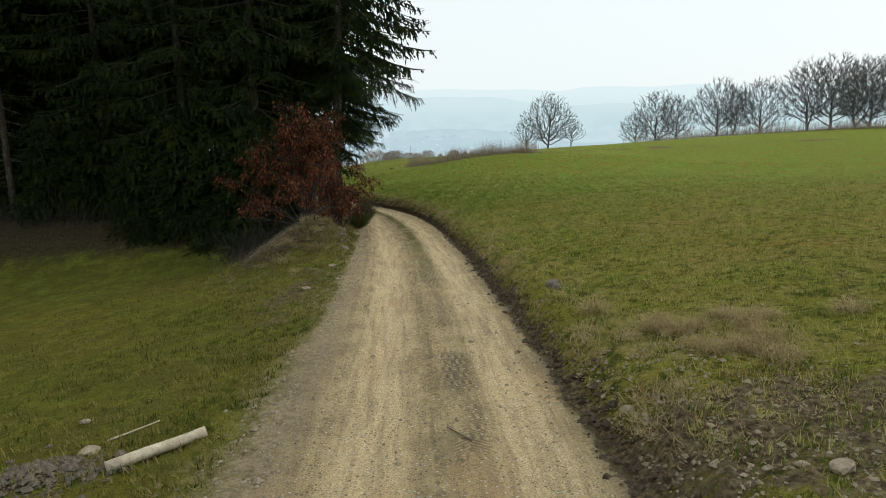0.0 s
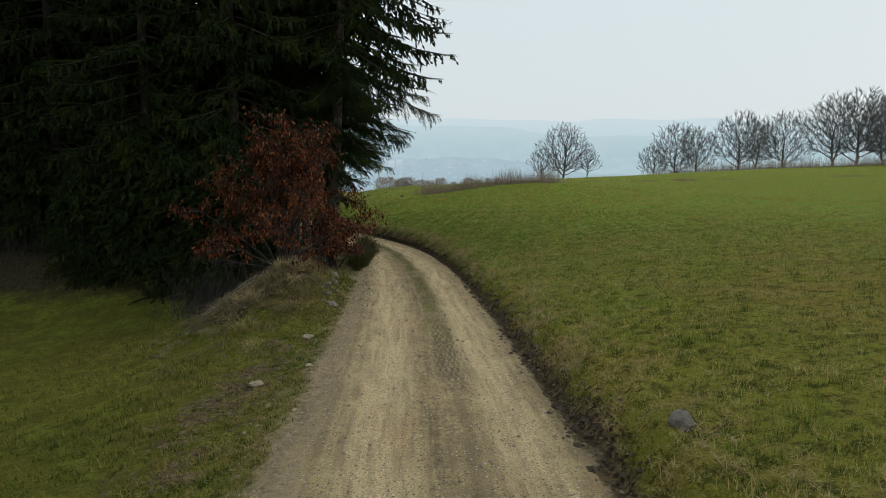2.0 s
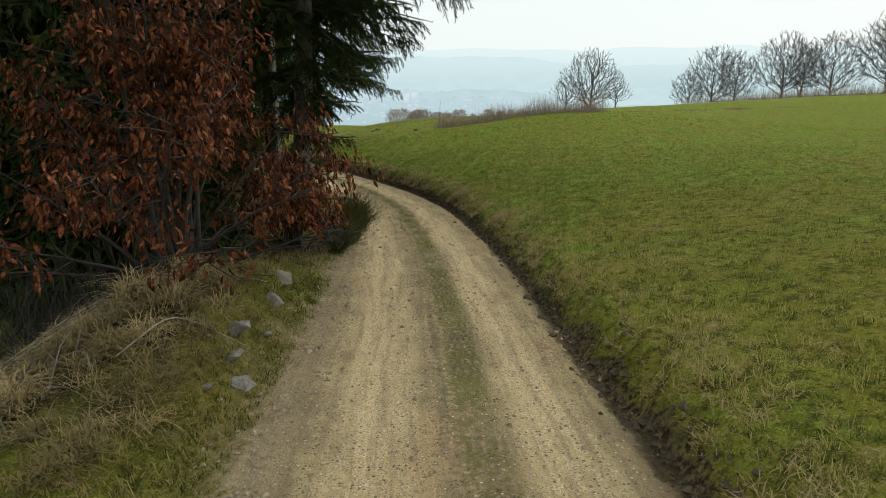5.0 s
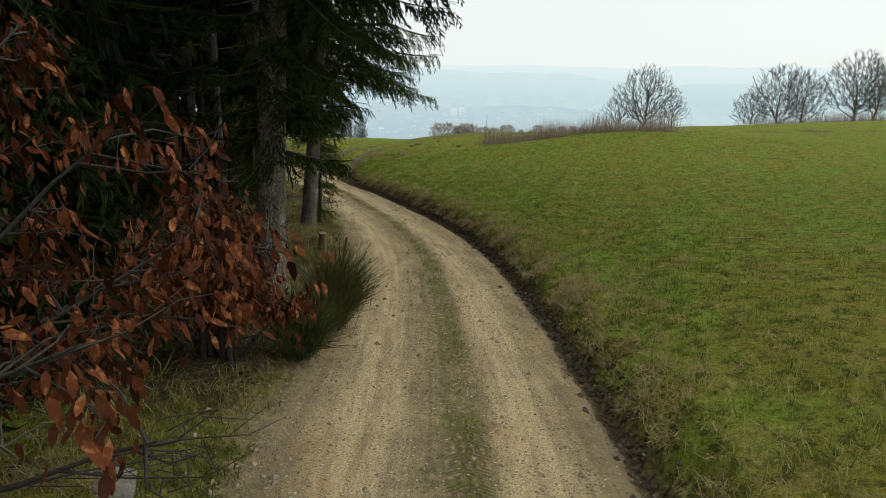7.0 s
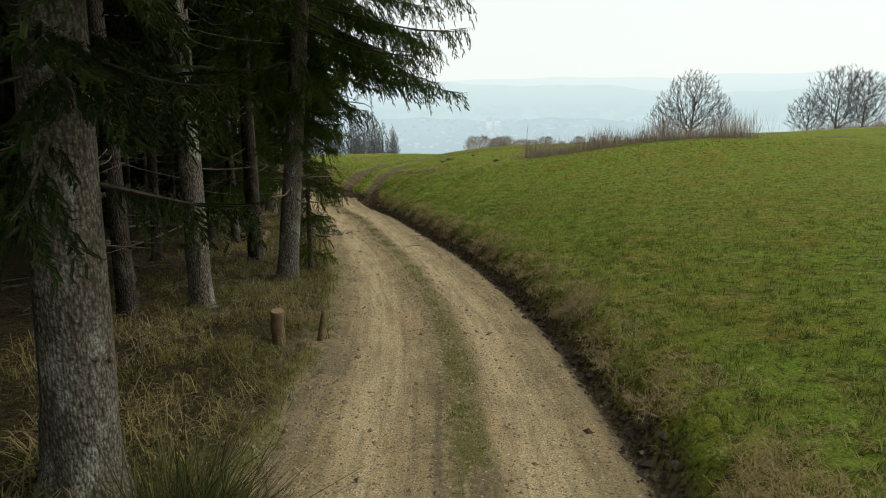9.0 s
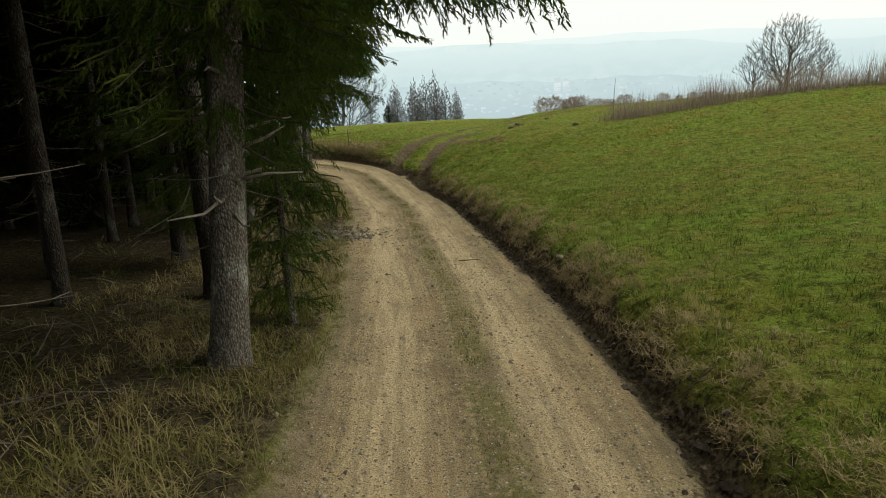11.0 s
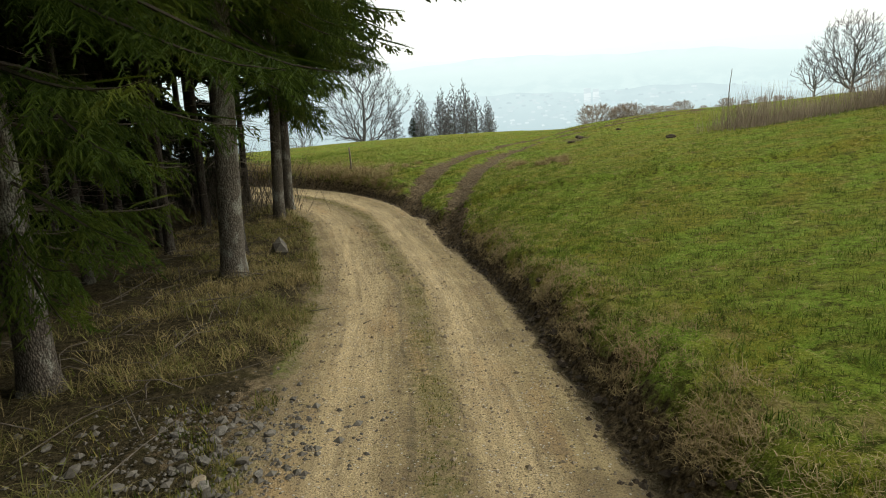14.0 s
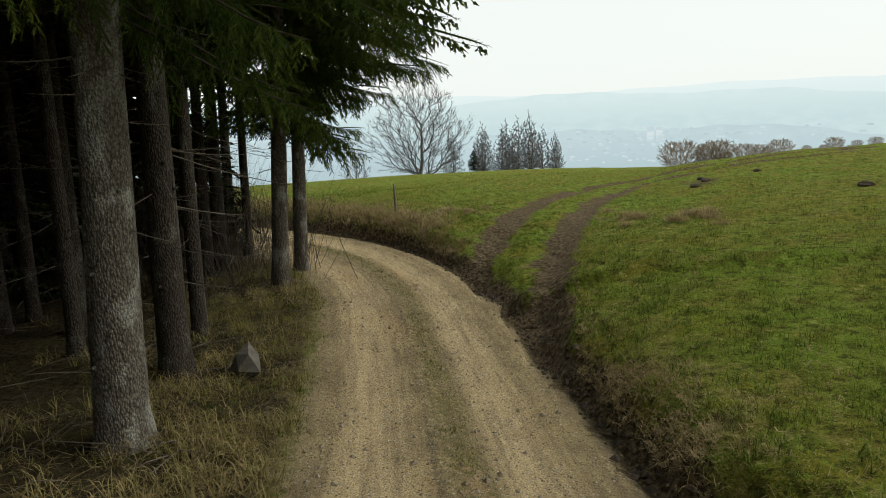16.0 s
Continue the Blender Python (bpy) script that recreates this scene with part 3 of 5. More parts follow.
# ---- spruces ----
def needle_twig(rng, a, b, gap, size, bare=False):
    """A twig from a to b: a comb of short needle tufts, or far off a narrow brush."""
    length = np.linalg.norm(b - a) + 1e-6
    t = (b - a) / length
    side = unit(np.cross(t, [0.05, 0.02, 1]))
    up = np.cross(side, t)
    if gap > 0.055:
        w, m = size * rng.uniform(0.30, 0.46), a + (b - a) * rng.uniform(0.25, 0.5) + rng.normal(0, 0.15 * size, 3)
        return np.array([a, m + side * w, b, m - side * w, a, m + up * w, b, m - up * w]), np.array([[0, 1, 3], [1, 2, 3], [4, 5, 7], [5, 6, 7]])
    w = size * rng.uniform(0.20, 0.30)
    bow = rng.normal(0, 0.06 * length, 3)
    m1, m2 = a + (b - a) * 0.22 + bow * 0.7, a + (b - a) * 0.74 + bow
    flat = []
    for way in (side, up):
        flat += [a, m1 + way * w, m1 - way * w, m2 + way * w * 0.8, m2 - way * w * 0.8, b]
    cells = np.array([[0, 1, 2], [1, 3, 2], [2, 3, 4], [3, 5, 4]])
    n = max(3, int(length / (gap * (0.5 if bare else 0.62))))
    u = (np.arange(n) + rng.random(n)) / n
    root = a + u[:, None] * (b - a) + bow * np.sin(u * 2.6)[:, None]
    ang = np.arange(n) * 2.4 + rng.normal(0, 0.5, n)
    out = np.cos(ang)[:, None] * side + np.sin(ang)[:, None] * up
    s_ = size * rng.uniform(0.65, 1.1, (n, 1))
    bristle = np.stack([root - t * size * 0.13, root + t * size * 0.13, root + out * s_ * 0.75 + t * s_ * 0.7], 1).reshape(-1, 3)
    if bare:
        return bristle, np.arange(3 * n).reshape(-1, 3)
    return np.vstack([np.array(flat), bristle]), np.vstack([cells, cells + 6, 12 + np.arange(3 * n).reshape(-1, 3)])


def spruce_branch(rng, length, gap, size, droop=0.12, spacing=0.13):
    """A drooping branch along +x: feathery side sprays that hang more or less. Returns needles and wood."""
    m = 9
    u = np.linspace(0, 1, m)
    axis = np.stack([u * length * 0.96, 0.10 * length * np.sin(u * 2.2) * rng.normal(0, 0.5), -droop * length * (u ** 1.25) * 2.0 + 0.13 * length * u ** 4], -1)
    wood = [tube(axis, np.linspace(0.012 + 0.006 * length, 0.004, m), 4, False)]
    green = []
    near = gap < 0.055
    count = max(3, int(length / spacing))
    hang = rng.uniform(0.7, 2.2)
    for i in range(count):
        w = 0.14 + 0.84 * (i + rng.random()) / count
        root = np.array([np.interp(w, u, axis[:, c]) for c in range(3)])
        for side in (-1, 1):
            if rng.random() < 0.12:
                continue
            reach = min(0.85, 0.26 * length * (1 - w) ** 0.75 + 0.26) * rng.uniform(0.45, 1.3)
            way = unit(np.array([0.72 + 0.25 * rng.normal(), side * (0.55 + 0.35 * rng.random()), -0.12 - 0.35 * hang * rng.random()]))
            mid = root + way * reach * 0.5
            tip = mid + unit(way + np.array([0.1 * rng.normal(), 0.1 * rng.normal(), -0.75 * hang])) * reach * 0.55
            green.append(needle_twig(rng, root, mid, gap, size, near))
            green.append(needle_twig(rng, mid, tip, gap, size, near))
            flank = unit(np.cross(way, [0, 0, 1.0]))
            steps = max(2, int(reach / (0.05 if near else 0.17)))
            for q in range(steps):
                f = (q + 0.3 + 0.5 * rng.random()) / steps
                r2 = root + (mid - root) * 2 * f if f < 0.5 else mid + (tip - mid) * (2 * f - 1)
                turn = (1 if q % 2 else -1) * rng.uniform(0.3, 0.8)
                t2 = r2 + unit(way * 0.6 + flank * turn + np.array([0.1 * rng.normal(), 0.1 * rng.normal(), -0.25 - 0.75 * hang * rng.random()])) * (0.06 + (0.15 if near else 0.36) * reach * (1 - 0.5 * f)) * rng.uniform(0.6, 1.4)
                green.append(needle_twig(rng, r2, t2, gap, size * 0.85))
    green.append(needle_twig(rng, axis[-4], axis[-1] + np.array([0.12, 0, 0.03]), gap * 0.7, size))
    return join(green), join(wood)


def trunk_mesh(name, rng, height, radius, material, sides=14):
    """A tapered stem with root flare, knots and slight sway."""
    h = np.concatenate([[-0.35, 0.0, 0.08, 0.2, 0.4, 0.7], np.linspace(1.1, height, 22)])
    r = radius * (1 - 0.93 * np.clip(h, 0, None) / height) * (1 + 0.28 * np.exp(-np.clip(h, 0, None) / 0.16))
    sway = np.cumsum(rng.normal(0, 0.004, (len(h), 2)), axis=0)
    pieces = [tube(np.column_stack([sway, h]), r, sides)]
    v, f = pieces[0]
    k = len(h) * sides
    ang = np.arctan2(v[:k, 1] - np.repeat(sway[:, 1], sides), v[:k, 0] - np.repeat(sway[:, 0], sides))
    lobes = 1 + (0.10 * np.sin(ang * 5 + 1.0) * np.exp(-np.repeat(np.clip(h, 0, None), sides) / 0.3)) + rng.normal(0, 0.018, k)
    v[:k, 0] = np.repeat(sway[:, 0], sides) + (v[:k, 0] - np.repeat(sway[:, 0], sides)) * lobes
    v[:k, 1] = np.repeat(sway[:, 1], sides) + (v[:k, 1] - np.repeat(sway[:, 1], sides)) * lobes
    for i in range(26 if height > 5 else 0):
        z = rng.uniform(0.8, 7.5)
        a = rng.uniform(0, 6.28)
        rr = np.interp(z, h, r)
        c = np.array([np.interp(z, h, sway[:, 0]), np.interp(z, h, sway[:, 1]), z])
        o = np.array([math.cos(a), math.sin(a), 0.15])
        pieces.append(tube([c + o * rr * 0.85, c + o * (rr + 0.035)], [0.03, 0.014], 5))
    v, f = join(pieces)
    return mesh_from(name, v, f, material, True)


def dead_twigs(name, rng, lo, hi, radius, count, reach, curl=0.25):
    pieces = []
    for i in range(count):
        z = rng.uniform(lo, hi)
        a = rng.uniform(0, 6.28)
        o = np.array([math.cos(a), math.sin(a), 0])
        side = np.array([-o[1], o[0], 0])
        length = reach * rng.uniform(0.3, 1.1)
        u = np.linspace(0, 1, 5)[:, None]
        bend = rng.normal(0, curl)
        p = np.array([0, 0, z]) + o * (radius * 0.7 + u * length) + side * bend * length * u ** 2 + np.array([0, 0, 1]) * (-0.25 * u + rng.normal(0, 0.12) * u + 0.1 * u ** 2) * length
        pieces.append(tube(p, np.linspace(0.006 + 0.004 * rng.random(), 0.002, 5), 4, False))
        for q in range(3):
            w = rng.uniform(0.3, 0.9)
            c = np.array([np.interp(w, u[:, 0], p[:, i2]) for i2 in range(3)])
            e = c + unit(o * 0.6 + side * rng.choice([-1, 1]) * 0.8 + np.array([0, 0, rng.normal(-0.1, 0.2)])) * length * 0.35 * rng.random()
            pieces.append(tube([c, e], [0.005, 0.002], 3, False))
    v, f = join(pieces)
    return mesh_from(name, v, f, M_TWIG)


def reach_open(h):
    """Length of an edge tree's branches by height on the side of the field."""
    return float(np.interp(h, [1.9, 2.8, 3.8, 4.8, 5.8, 7.2, 9.5, 18.5], [0.9, 1.45, 1.95, 2.5, 3.2, 3.8, 3.9, 0.4]))


def reach_bare(h):
    """An edge tree whose lower stem carries only stubs."""
    return float(np.interp(h, [2.5, 3.5, 4.3, 6.2, 9.5, 18.5], [0.8, 1.3, 2.5, 4.0, 4.0, 0.4]))


def reach_low(h):
    return float(np.interp(h, [1.5, 2.1, 3.0, 6.0, 9.5, 18.5], [1.4, 2.1, 2.8, 4.1, 3.8, 0.4]))


def reach_high(h):
    return float(np.interp(h, [3.5, 4.6, 5.4, 6.6, 10.0, 18.5], [1.9, 2.2, 2.9, 4.3, 4.6, 0.5]))


def reach_full(h):
    return float(np.interp(h, [0.3, 1.0, 3.0, 6.0, 10.0, 18.5], [1.6, 2.2, 2.7, 3.0, 2.7, 0.4]))


def spruce_crown(seed, base, reach, top=18.0, fine_to=8.5, lopsided=0.35, every=0.42, coarse=0.075, gap=0.029, size=0.064):
    rng = np.random.default_rng(seed)
    kinds = {}
    green, wood = [], []
    h = base
    while h < top:
        fine = h < fine_to
        n = 5 if fine else 6
        for i in range(n):
            a = (i + rng.random()) * 2 * math.pi / n
            length = max(0.3, reach(h) * (1 - lopsided * 0.5 * (1 - math.cos(a))) * rng.uniform(0.75, 1.1))
            key = (fine, min(5, int(length / 0.7)), int(rng.integers(3)))
            if key not in kinds:
                g = gap if fine else coarse
                kinds[key] = (spruce_branch(rng, 0.7 * key[1] + 0.45, g, size if fine else coarse * (1.55 if coarse < 0.12 else 2.0), rng.uniform(0.10, 0.27), 0.10 if fine else 0.20 + coarse), 0.7 * key[1] + 0.45)
            (gb, wb), own = kinds[key]
            k = length / own
            lift = np.array([0, 0, h + rng.uniform(-0.34, 0.34)])
            green.append((turn_z(gb[0] * np.array([k, k, 1.0]), a) + lift, gb[1]))
            wood.append((turn_z(wb[0] * np.array([k, k, 1.0]), a) + lift, wb[1]))
        h += every * (1 if fine else 1.2)
    return join(green), join(wood)


def make_spruce(seed, x, y, radius, base, reach, label, group, height=18.0, lopsided=0.35, face=0.0, dead=14, every=0.42, lean=0.0, fine_to=8.5, gap=0.029, size=0.064, tip=0.0, bark=M_BARK, needles=M_LIT_NEEDLE):
    rng = np.random.default_rng(seed)
    t = thing("spruce_tree", pose(x, y, ground_z(x, y), -tip, lean, 0) @ pose(0, 0, 0, 0, 0, face), label, "spruce", group)
    part("trunk", trunk_mesh("trunk", rng, height, radius, bark), t)
    green, wood = spruce_crown(seed + 1, base, reach, height, fine_to, lopsided, every, 0.07 if fine_to < 8 else 0.10, gap, size)
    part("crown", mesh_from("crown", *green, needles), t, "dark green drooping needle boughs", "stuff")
    part("branchwood", mesh_from("branchwood", *wood, M_BRANCH), t, "", "stuff")
    if dead:
        part("deadwood", dead_twigs("dead_twigs", rng, 0.8, base + 1.5, radius, dead, 0.6), t, "grey dead twigs", "stuff")
    return t


def again(t, x, y, turn, size=1.0, label="", lean=0.0):
    c = copy_thing(t, pose(x, y, ground_z(x, y), 0, lean, 0) @ pose(0, 0, 0, 0, 0, turn))
    c.scale = (size, size, size)
    return tagged(c, label)


EDGE = "spruces along the wood's edge"
LBL_EDGE = "tall edge spruce with pale flaking bark, boughs hanging over the track"
LBL_FULL = "dense dark spruce branched to the ground at the wood's corner"
edge_a = make_spruce(11, -3.80, 26.0, 0.22, 2.1, reach_open, LBL_EDGE, EDGE, 18, 0.3, 0, 14, 0.36, 3.0, 6.6, 0.03, 0.045, 0, M_PALE_BARK, M_NEEDLE)
edge_b = make_spruce(23, -5.68, 34.0, 0.195, 2.5, reach_bare, LBL_EDGE, EDGE, 19, 0.35, 0, 18, 0.35, 4.4, 6.4, 0.026, 0.038, 4.4, M_PALE_BARK)
edge_c = make_spruce(37, -10.55, 42.45, 0.19, 1.6, reach_low, LBL_EDGE, EDGE, 18, 0.25, 20, 14, 0.5, 3.0, 5.6, 0.026, 0.038)
edge_d = make_spruce(43, -12.10, 48.10, 0.245, 4.3, reach_high, "stout edge spruce with pale flaking bark and bare lower stem", EDGE, 19, 0.3, 35, 20, 0.40, 5.5, 6.6, 0.03, 0.044, 0, M_PALE_BARK)
edge_e = make_spruce(47, -14.85, 54.45, 0.175, 3.5, reach_high, "edge spruce with grey flaking bark and boughs hanging over the bend", EDGE, 18, 0.3, 10, 16, 0.40, 4.5, 6.4, 0.034, 0.05)
again(edge_e, -15.46, 56.06, 75, 0.95, lean=3.0)
again(edge_c, -8.9, 38.4, 200, 0.62)
make_spruce(57, -5.75, 35.5, 0.06, 0.3, lambda h: float(np.interp(h, [0.4, 1.2, 2.5, 4.0, 5.0], [0.4, 0.6, 0.85, 0.8, 0.3])), "young spruce with fresh green boughs down to the grass", EDGE, 5.0, 0.0, 0, 0, 0.30, 0, 3.6, 0.026, 0.036)
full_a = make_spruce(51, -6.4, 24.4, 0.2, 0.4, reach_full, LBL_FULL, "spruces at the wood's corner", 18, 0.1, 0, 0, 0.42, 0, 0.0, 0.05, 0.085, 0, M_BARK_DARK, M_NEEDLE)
again(full_a, -9.2, 24.8, 120, 1.05)
again(full_a, -6.95, 25.5, 47, 0.97)
again(full_a, -13.0, 26.4, 250, 1.0)

# low young spruces that close the wood's front
ry_ = np.random.default_rng(77)
young = thing("young_spruce", pose(-10.4, 22.9, ground_z(-10.4, 22.9)), "low dark young spruce closing the wood's front", "spruce", "young spruces at the wood's front")
part("trunk", trunk_mesh("trunk", ry_, 3.0, 0.05, M_BARK_DARK, 7), young)
green, wood = spruce_crown(78, 0.1, lambda h: float(np.interp(h, [0, 0.6, 3.0], [1.1, 1.25, 0.3])), 3.0, 0.0, 0.0, 0.14, 0.06)
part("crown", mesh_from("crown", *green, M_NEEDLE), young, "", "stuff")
for i in range(1, 12):
    x, y = -10.4 - i * 2.4 + float(ry_.normal(0, 0.4)), 25.6 + float(ry_.normal(0, 0.6))
    again(young, x, y, float(ry_.uniform(0, 360)), float(ry_.uniform(0.8, 1.2)))
for x, y, s_ in ((-5.9, 21.6, 1.3), (-7.3, 22.2, 1.2), (-8.7, 22.9, 1.3), (-5.2, 23.2, 1.2), (-6.6, 23.3, 1.4), (-18.6, 56.4, 1.2), (-21.2, 57.2, 1.3), (-24.0, 57.6, 1.3)):
    again(young, x, y, x * 90 % 360, s_)

# inner stand: bare stems with dead twigs and high crowns
INNER = "stems inside the spruce wood"
LBL_IN = "slender dark spruce stem with dead twigs and a high crown"


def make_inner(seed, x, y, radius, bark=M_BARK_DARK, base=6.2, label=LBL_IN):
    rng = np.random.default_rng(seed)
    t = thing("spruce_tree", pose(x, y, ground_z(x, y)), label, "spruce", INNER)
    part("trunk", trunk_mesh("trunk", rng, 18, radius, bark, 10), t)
    green, wood = spruce_crown(seed + 1, base, lambda h: float(np.interp(h, [5.5, 7.5, 9.5, 12, 18], [1.0, 1.7, 2.3, 2.0, 0.3])), 17.5, 0.0, 0.0, 0.52, 0.18)
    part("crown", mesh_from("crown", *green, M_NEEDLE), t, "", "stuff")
    part("deadwood", dead_twigs("dead_twigs", rng, 0.9, 8.0, radius, 46, 1.4), t, "grey dead twigs", "stuff")
    return t


make_inner(66, -5.61, 30.74, 0.165, M_PALE_BARK, 6.0, "slender spruce with pale flaking bark and a bare lower stem")
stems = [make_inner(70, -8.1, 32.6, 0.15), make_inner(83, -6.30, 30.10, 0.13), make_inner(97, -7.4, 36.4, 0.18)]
placed = [(-5.6, 30.7), (-8.1, 32.6), (-6.3, 30.1), (-7.4, 36.4), (-3.8, 26.0), (-5.68, 34.0), (-10.55, 42.45), (-12.1, 48.1), (-14.85, 54.45), (-15.46, 56.06), (-8.6, 38.6), (-6.4, 24.4), (-9.2, 24.8), (-13, 26.4)]
rng_s = np.random.default_rng(5)
for x, y, size in ((-13.3, 50.0, 1.15), (-9.9, 38.9, 0.95), (-17.4, 56.6, 0.9), (-18.7, 57.5, 0.8), (-20.3, 57.2, 0.85), (-21.9, 58.4, 0.8), (-16.9, 54.6, 0.75), (-15.3, 50.1, 0.8), (-11.0, 37.0, 0.75), (-17.2, 55.4, 0.9), (-19.2, 56.4, 0.9), (-17.7, 51.2, 0.9), (-16.2, 50.9, 0.8), (-9.4, 35.6, 0.8), (-14.6, 47.0, 0.8), (-13.2, 44.5, 0.9), (-16.4, 53.0, 0.85), (-17.6, 50.6, 0.8), (-14.2, 51.4, 0.7), (-18.8, 54.2, 0.8), (-16.6, 48.2, 0.75), (-15.9, 45.6, 0.85), (-13.9, 42.4, 0.8), (-12.6, 40.2, 0.8)):
    again(stems[len(placed) % 3], x, y, float(rng_s.uniform(0, 360)), size, lean=2.5)
    placed.append((x, y))
tries = 0
while len(placed) < 125 and tries < 4000:
    tries += 1
    x, y = float(rng_s.uniform(-46, -6)), float(rng_s.uniform(23, 57.5))
    dd = float(near_line(AXIS, np.array([x]), np.array([y]))[0][0])
    if dd > (-4.6 if y < 51 else -3.0) or min((x - a) ** 2 + (y - b) ** 2 for a, b in placed) < 2.15 ** 2:
        continue
    if x < -7 and y < 24.3:
        continue
    placed.append((x, y))
    again(stems[int(rng_s.integers(3))], x, y, float(rng_s.uniform(0, 360)), float(rng_s.uniform(0.75, 1.1)))


# fuller dark spruces deep in the stand
deep = thing("spruce_tree", pose(-19.5, 47.5, ground_z(-19.5, 47.5)), "dark spruce with low boughs deep in the wood", "spruce", "dark spruces deep in the wood")
part("trunk", trunk_mesh("trunk", np.random.default_rng(61), 16, 0.14, M_BARK_DARK, 9), deep)
green, wood = spruce_crown(62, 1.0, reach_full, 16.0, 0.0, 0.0, 0.46, 0.15)
part("crown", mesh_from("crown", *green, M_NEEDLE), deep, "", "stuff")
for i, (x, y) in enumerate(((-23, 43), (-17.5, 39.5), (-15.2, 34.5), (-21, 35), (-26.5, 48), (-24, 53.5), (-29.5, 42), (-20.4, 52.6), (-13.2, 31), (-17.5, 29.5), (-30, 53), (-33.5, 48), (-24.5, 38.5), (-22, 30), (-27.5, 56.5), (-34, 55.5), (-31, 35), (-28, 30), (-16.5, 42.7), (-20.5, 49), (-23.2, 50.6), (-26, 52.4), (-21.4, 45.8), (-24.3, 46.2), (-28.5, 50), (-19.5, 42.8), (-27, 44.5), (-30.5, 46.8), (-33, 51.5), (-36, 52), (-22.4, 57), (-25.4, 57.4))):
    again(deep, x, y, i * 77.0 % 360, 0.85 + 0.05 * (i % 5))


# ---- bare broadleaf trees ----
def bare_tree(seed, height, half, low=0.08, tips=1100, fat=0.02, twigs=6000, twig=0.05, shape=(0.62, 0.95, 1.0, 0.80, 0.25), limp=0.3, straight=0.55):
    """A leafless crown that fills an egg-shaped space: every twig end is joined to the nearest limb below it.
    half: the crown's half width; low: where it begins, as a share of the height. Returns the trunk and the limbs."""
    rng = np.random.default_rng(seed)
    stem_r = height * 0.021
    axis = np.column_stack([np.cumsum(rng.normal(0, 0.006 * height, 10)), np.cumsum(rng.normal(0, 0.006 * height, 10)), np.linspace(-0.3, height * 0.55, 10)])
    axis[:2, :2] = 0
    trunk = tube(axis, np.linspace(stem_r, stem_r * 0.42, 10), 8)
    u = rng.random(tips * 3)
    wide = np.interp(u, [0, 0.25, 0.5, 0.75, 1.0], shape)
    u, wide = u[rng.random(len(u)) < wide ** 1.3][:tips], None
    wide = np.interp(u, [0, 0.25, 0.5, 0.75, 1.0], shape)
    a = rng.uniform(0, 2 * np.pi, len(u))
    lobes = 1 + 0.13 * np.sin(3 * a + seed) + 0.10 * np.sin(5 * a + 7 * u + 2 * seed) + 0.07 * np.sin(11 * u + seed)
    r = half * wide * lobes * np.sqrt(rng.uniform(0.04, 1.0, len(u)))
    ends = np.stack([r * np.cos(a), r * np.sin(a), height * (low + (1 - low) * u) * (1 + 0.04 * np.sin(4 * a + seed))], -1)
    ends = ends[np.argsort(np.hypot(r, 0.8 * (ends[:, 2] - height * low)))]
    total = len(axis) + 3 * len(ends)
    node, parent, way_in = np.zeros((total, 3)), np.full(total, -1), np.zeros(total)
    n = 0
    for i in range(1, len(axis)):
        node[n], parent[n], way_in[n] = axis[i], n - 1, axis[i][2]
        n += 1
    first = n
    for e in ends:
        v = e - node[:n]
        flat = np.hypot(v[:, 0], v[:, 1])
        k = int(np.argmin(np.linalg.norm(v, axis=1) + 1.6 * np.clip(limp * flat - v[:, 2], 0, None) + straight * way_in[:n]))
        p = node[k]
        for w in (0.36, 0.7, 1.0):
            node[n] = p + (e - p) * w + rng.normal(0, 0.016, 3) * np.linalg.norm(e - p) - np.array([0, 0, 0.10 * np.linalg.norm(e - p) * w * (1 - w) * 2])
            parent[n], way_in[n] = k, way_in[k] + np.linalg.norm(node[n] - node[k])
            k = n
            n += 1
    load = np.ones(n)
    for i in range(n - 1, 0, -1):
        if parent[i] >= 0:
            load[parent[i]] += load[i]
    rad = np.maximum(fat, stem_r * 0.72 * (load / load[first:].max()) ** 0.58)
    i = np.arange(first, n)
    p0, p1 = node[parent[i]], node[i]
    t = unit(p1 - p0)
    s1 = unit(np.cross(t, [0.31, 0.17, 0.93]))
    s2 = np.cross(t, s1)
    ring = [math.cos(q) * s1 + math.sin(q) * s2 for q in (0.0, 2.094, 4.189)]
    r0, r1 = rad[i][:, None] * 1.12, rad[i][:, None] * 0.92
    v = np.stack([p0 + c * r0 for c in ring] + [p1 + c * r1 for c in ring], 1).reshape(-1, 3)
    quad = np.array([[0, 1, 4], [0, 4, 3], [1, 2, 5], [1, 5, 4], [2, 0, 3], [2, 3, 5]])
    limbs = [(v, (np.arange(len(i))[:, None, None] * 6 + quad[None]).reshape(-1, 3))]
    # the finest twigs, thin single slivers off the outer limbs
    pick = i[rng.integers(0, len(i), twigs)]
    root = node[parent[pick]] + (node[pick] - node[parent[pick]]) * rng.uniform(0.1, 1.0, (twigs, 1))
    out = unit(node[pick] - np.array([0, 0, height * 0.35]))
    way = unit(unit(node[pick] - node[parent[pick]]) * 0.8 + out * 0.6 + rng.normal(0, 0.42, (twigs, 3)))
    s_ = unit(np.cross(way, rng.normal(size=(twigs, 3)))) * fat * 0.5
    tip = root + way * height * twig * rng.uniform(0.5, 1.3, (twigs, 1))
    limbs.append((np.stack([root - s_, root + s_, tip], 1).reshape(-1, 3), np.arange(3 * twigs).reshape(-1, 3)))
    return trunk, join(limbs)


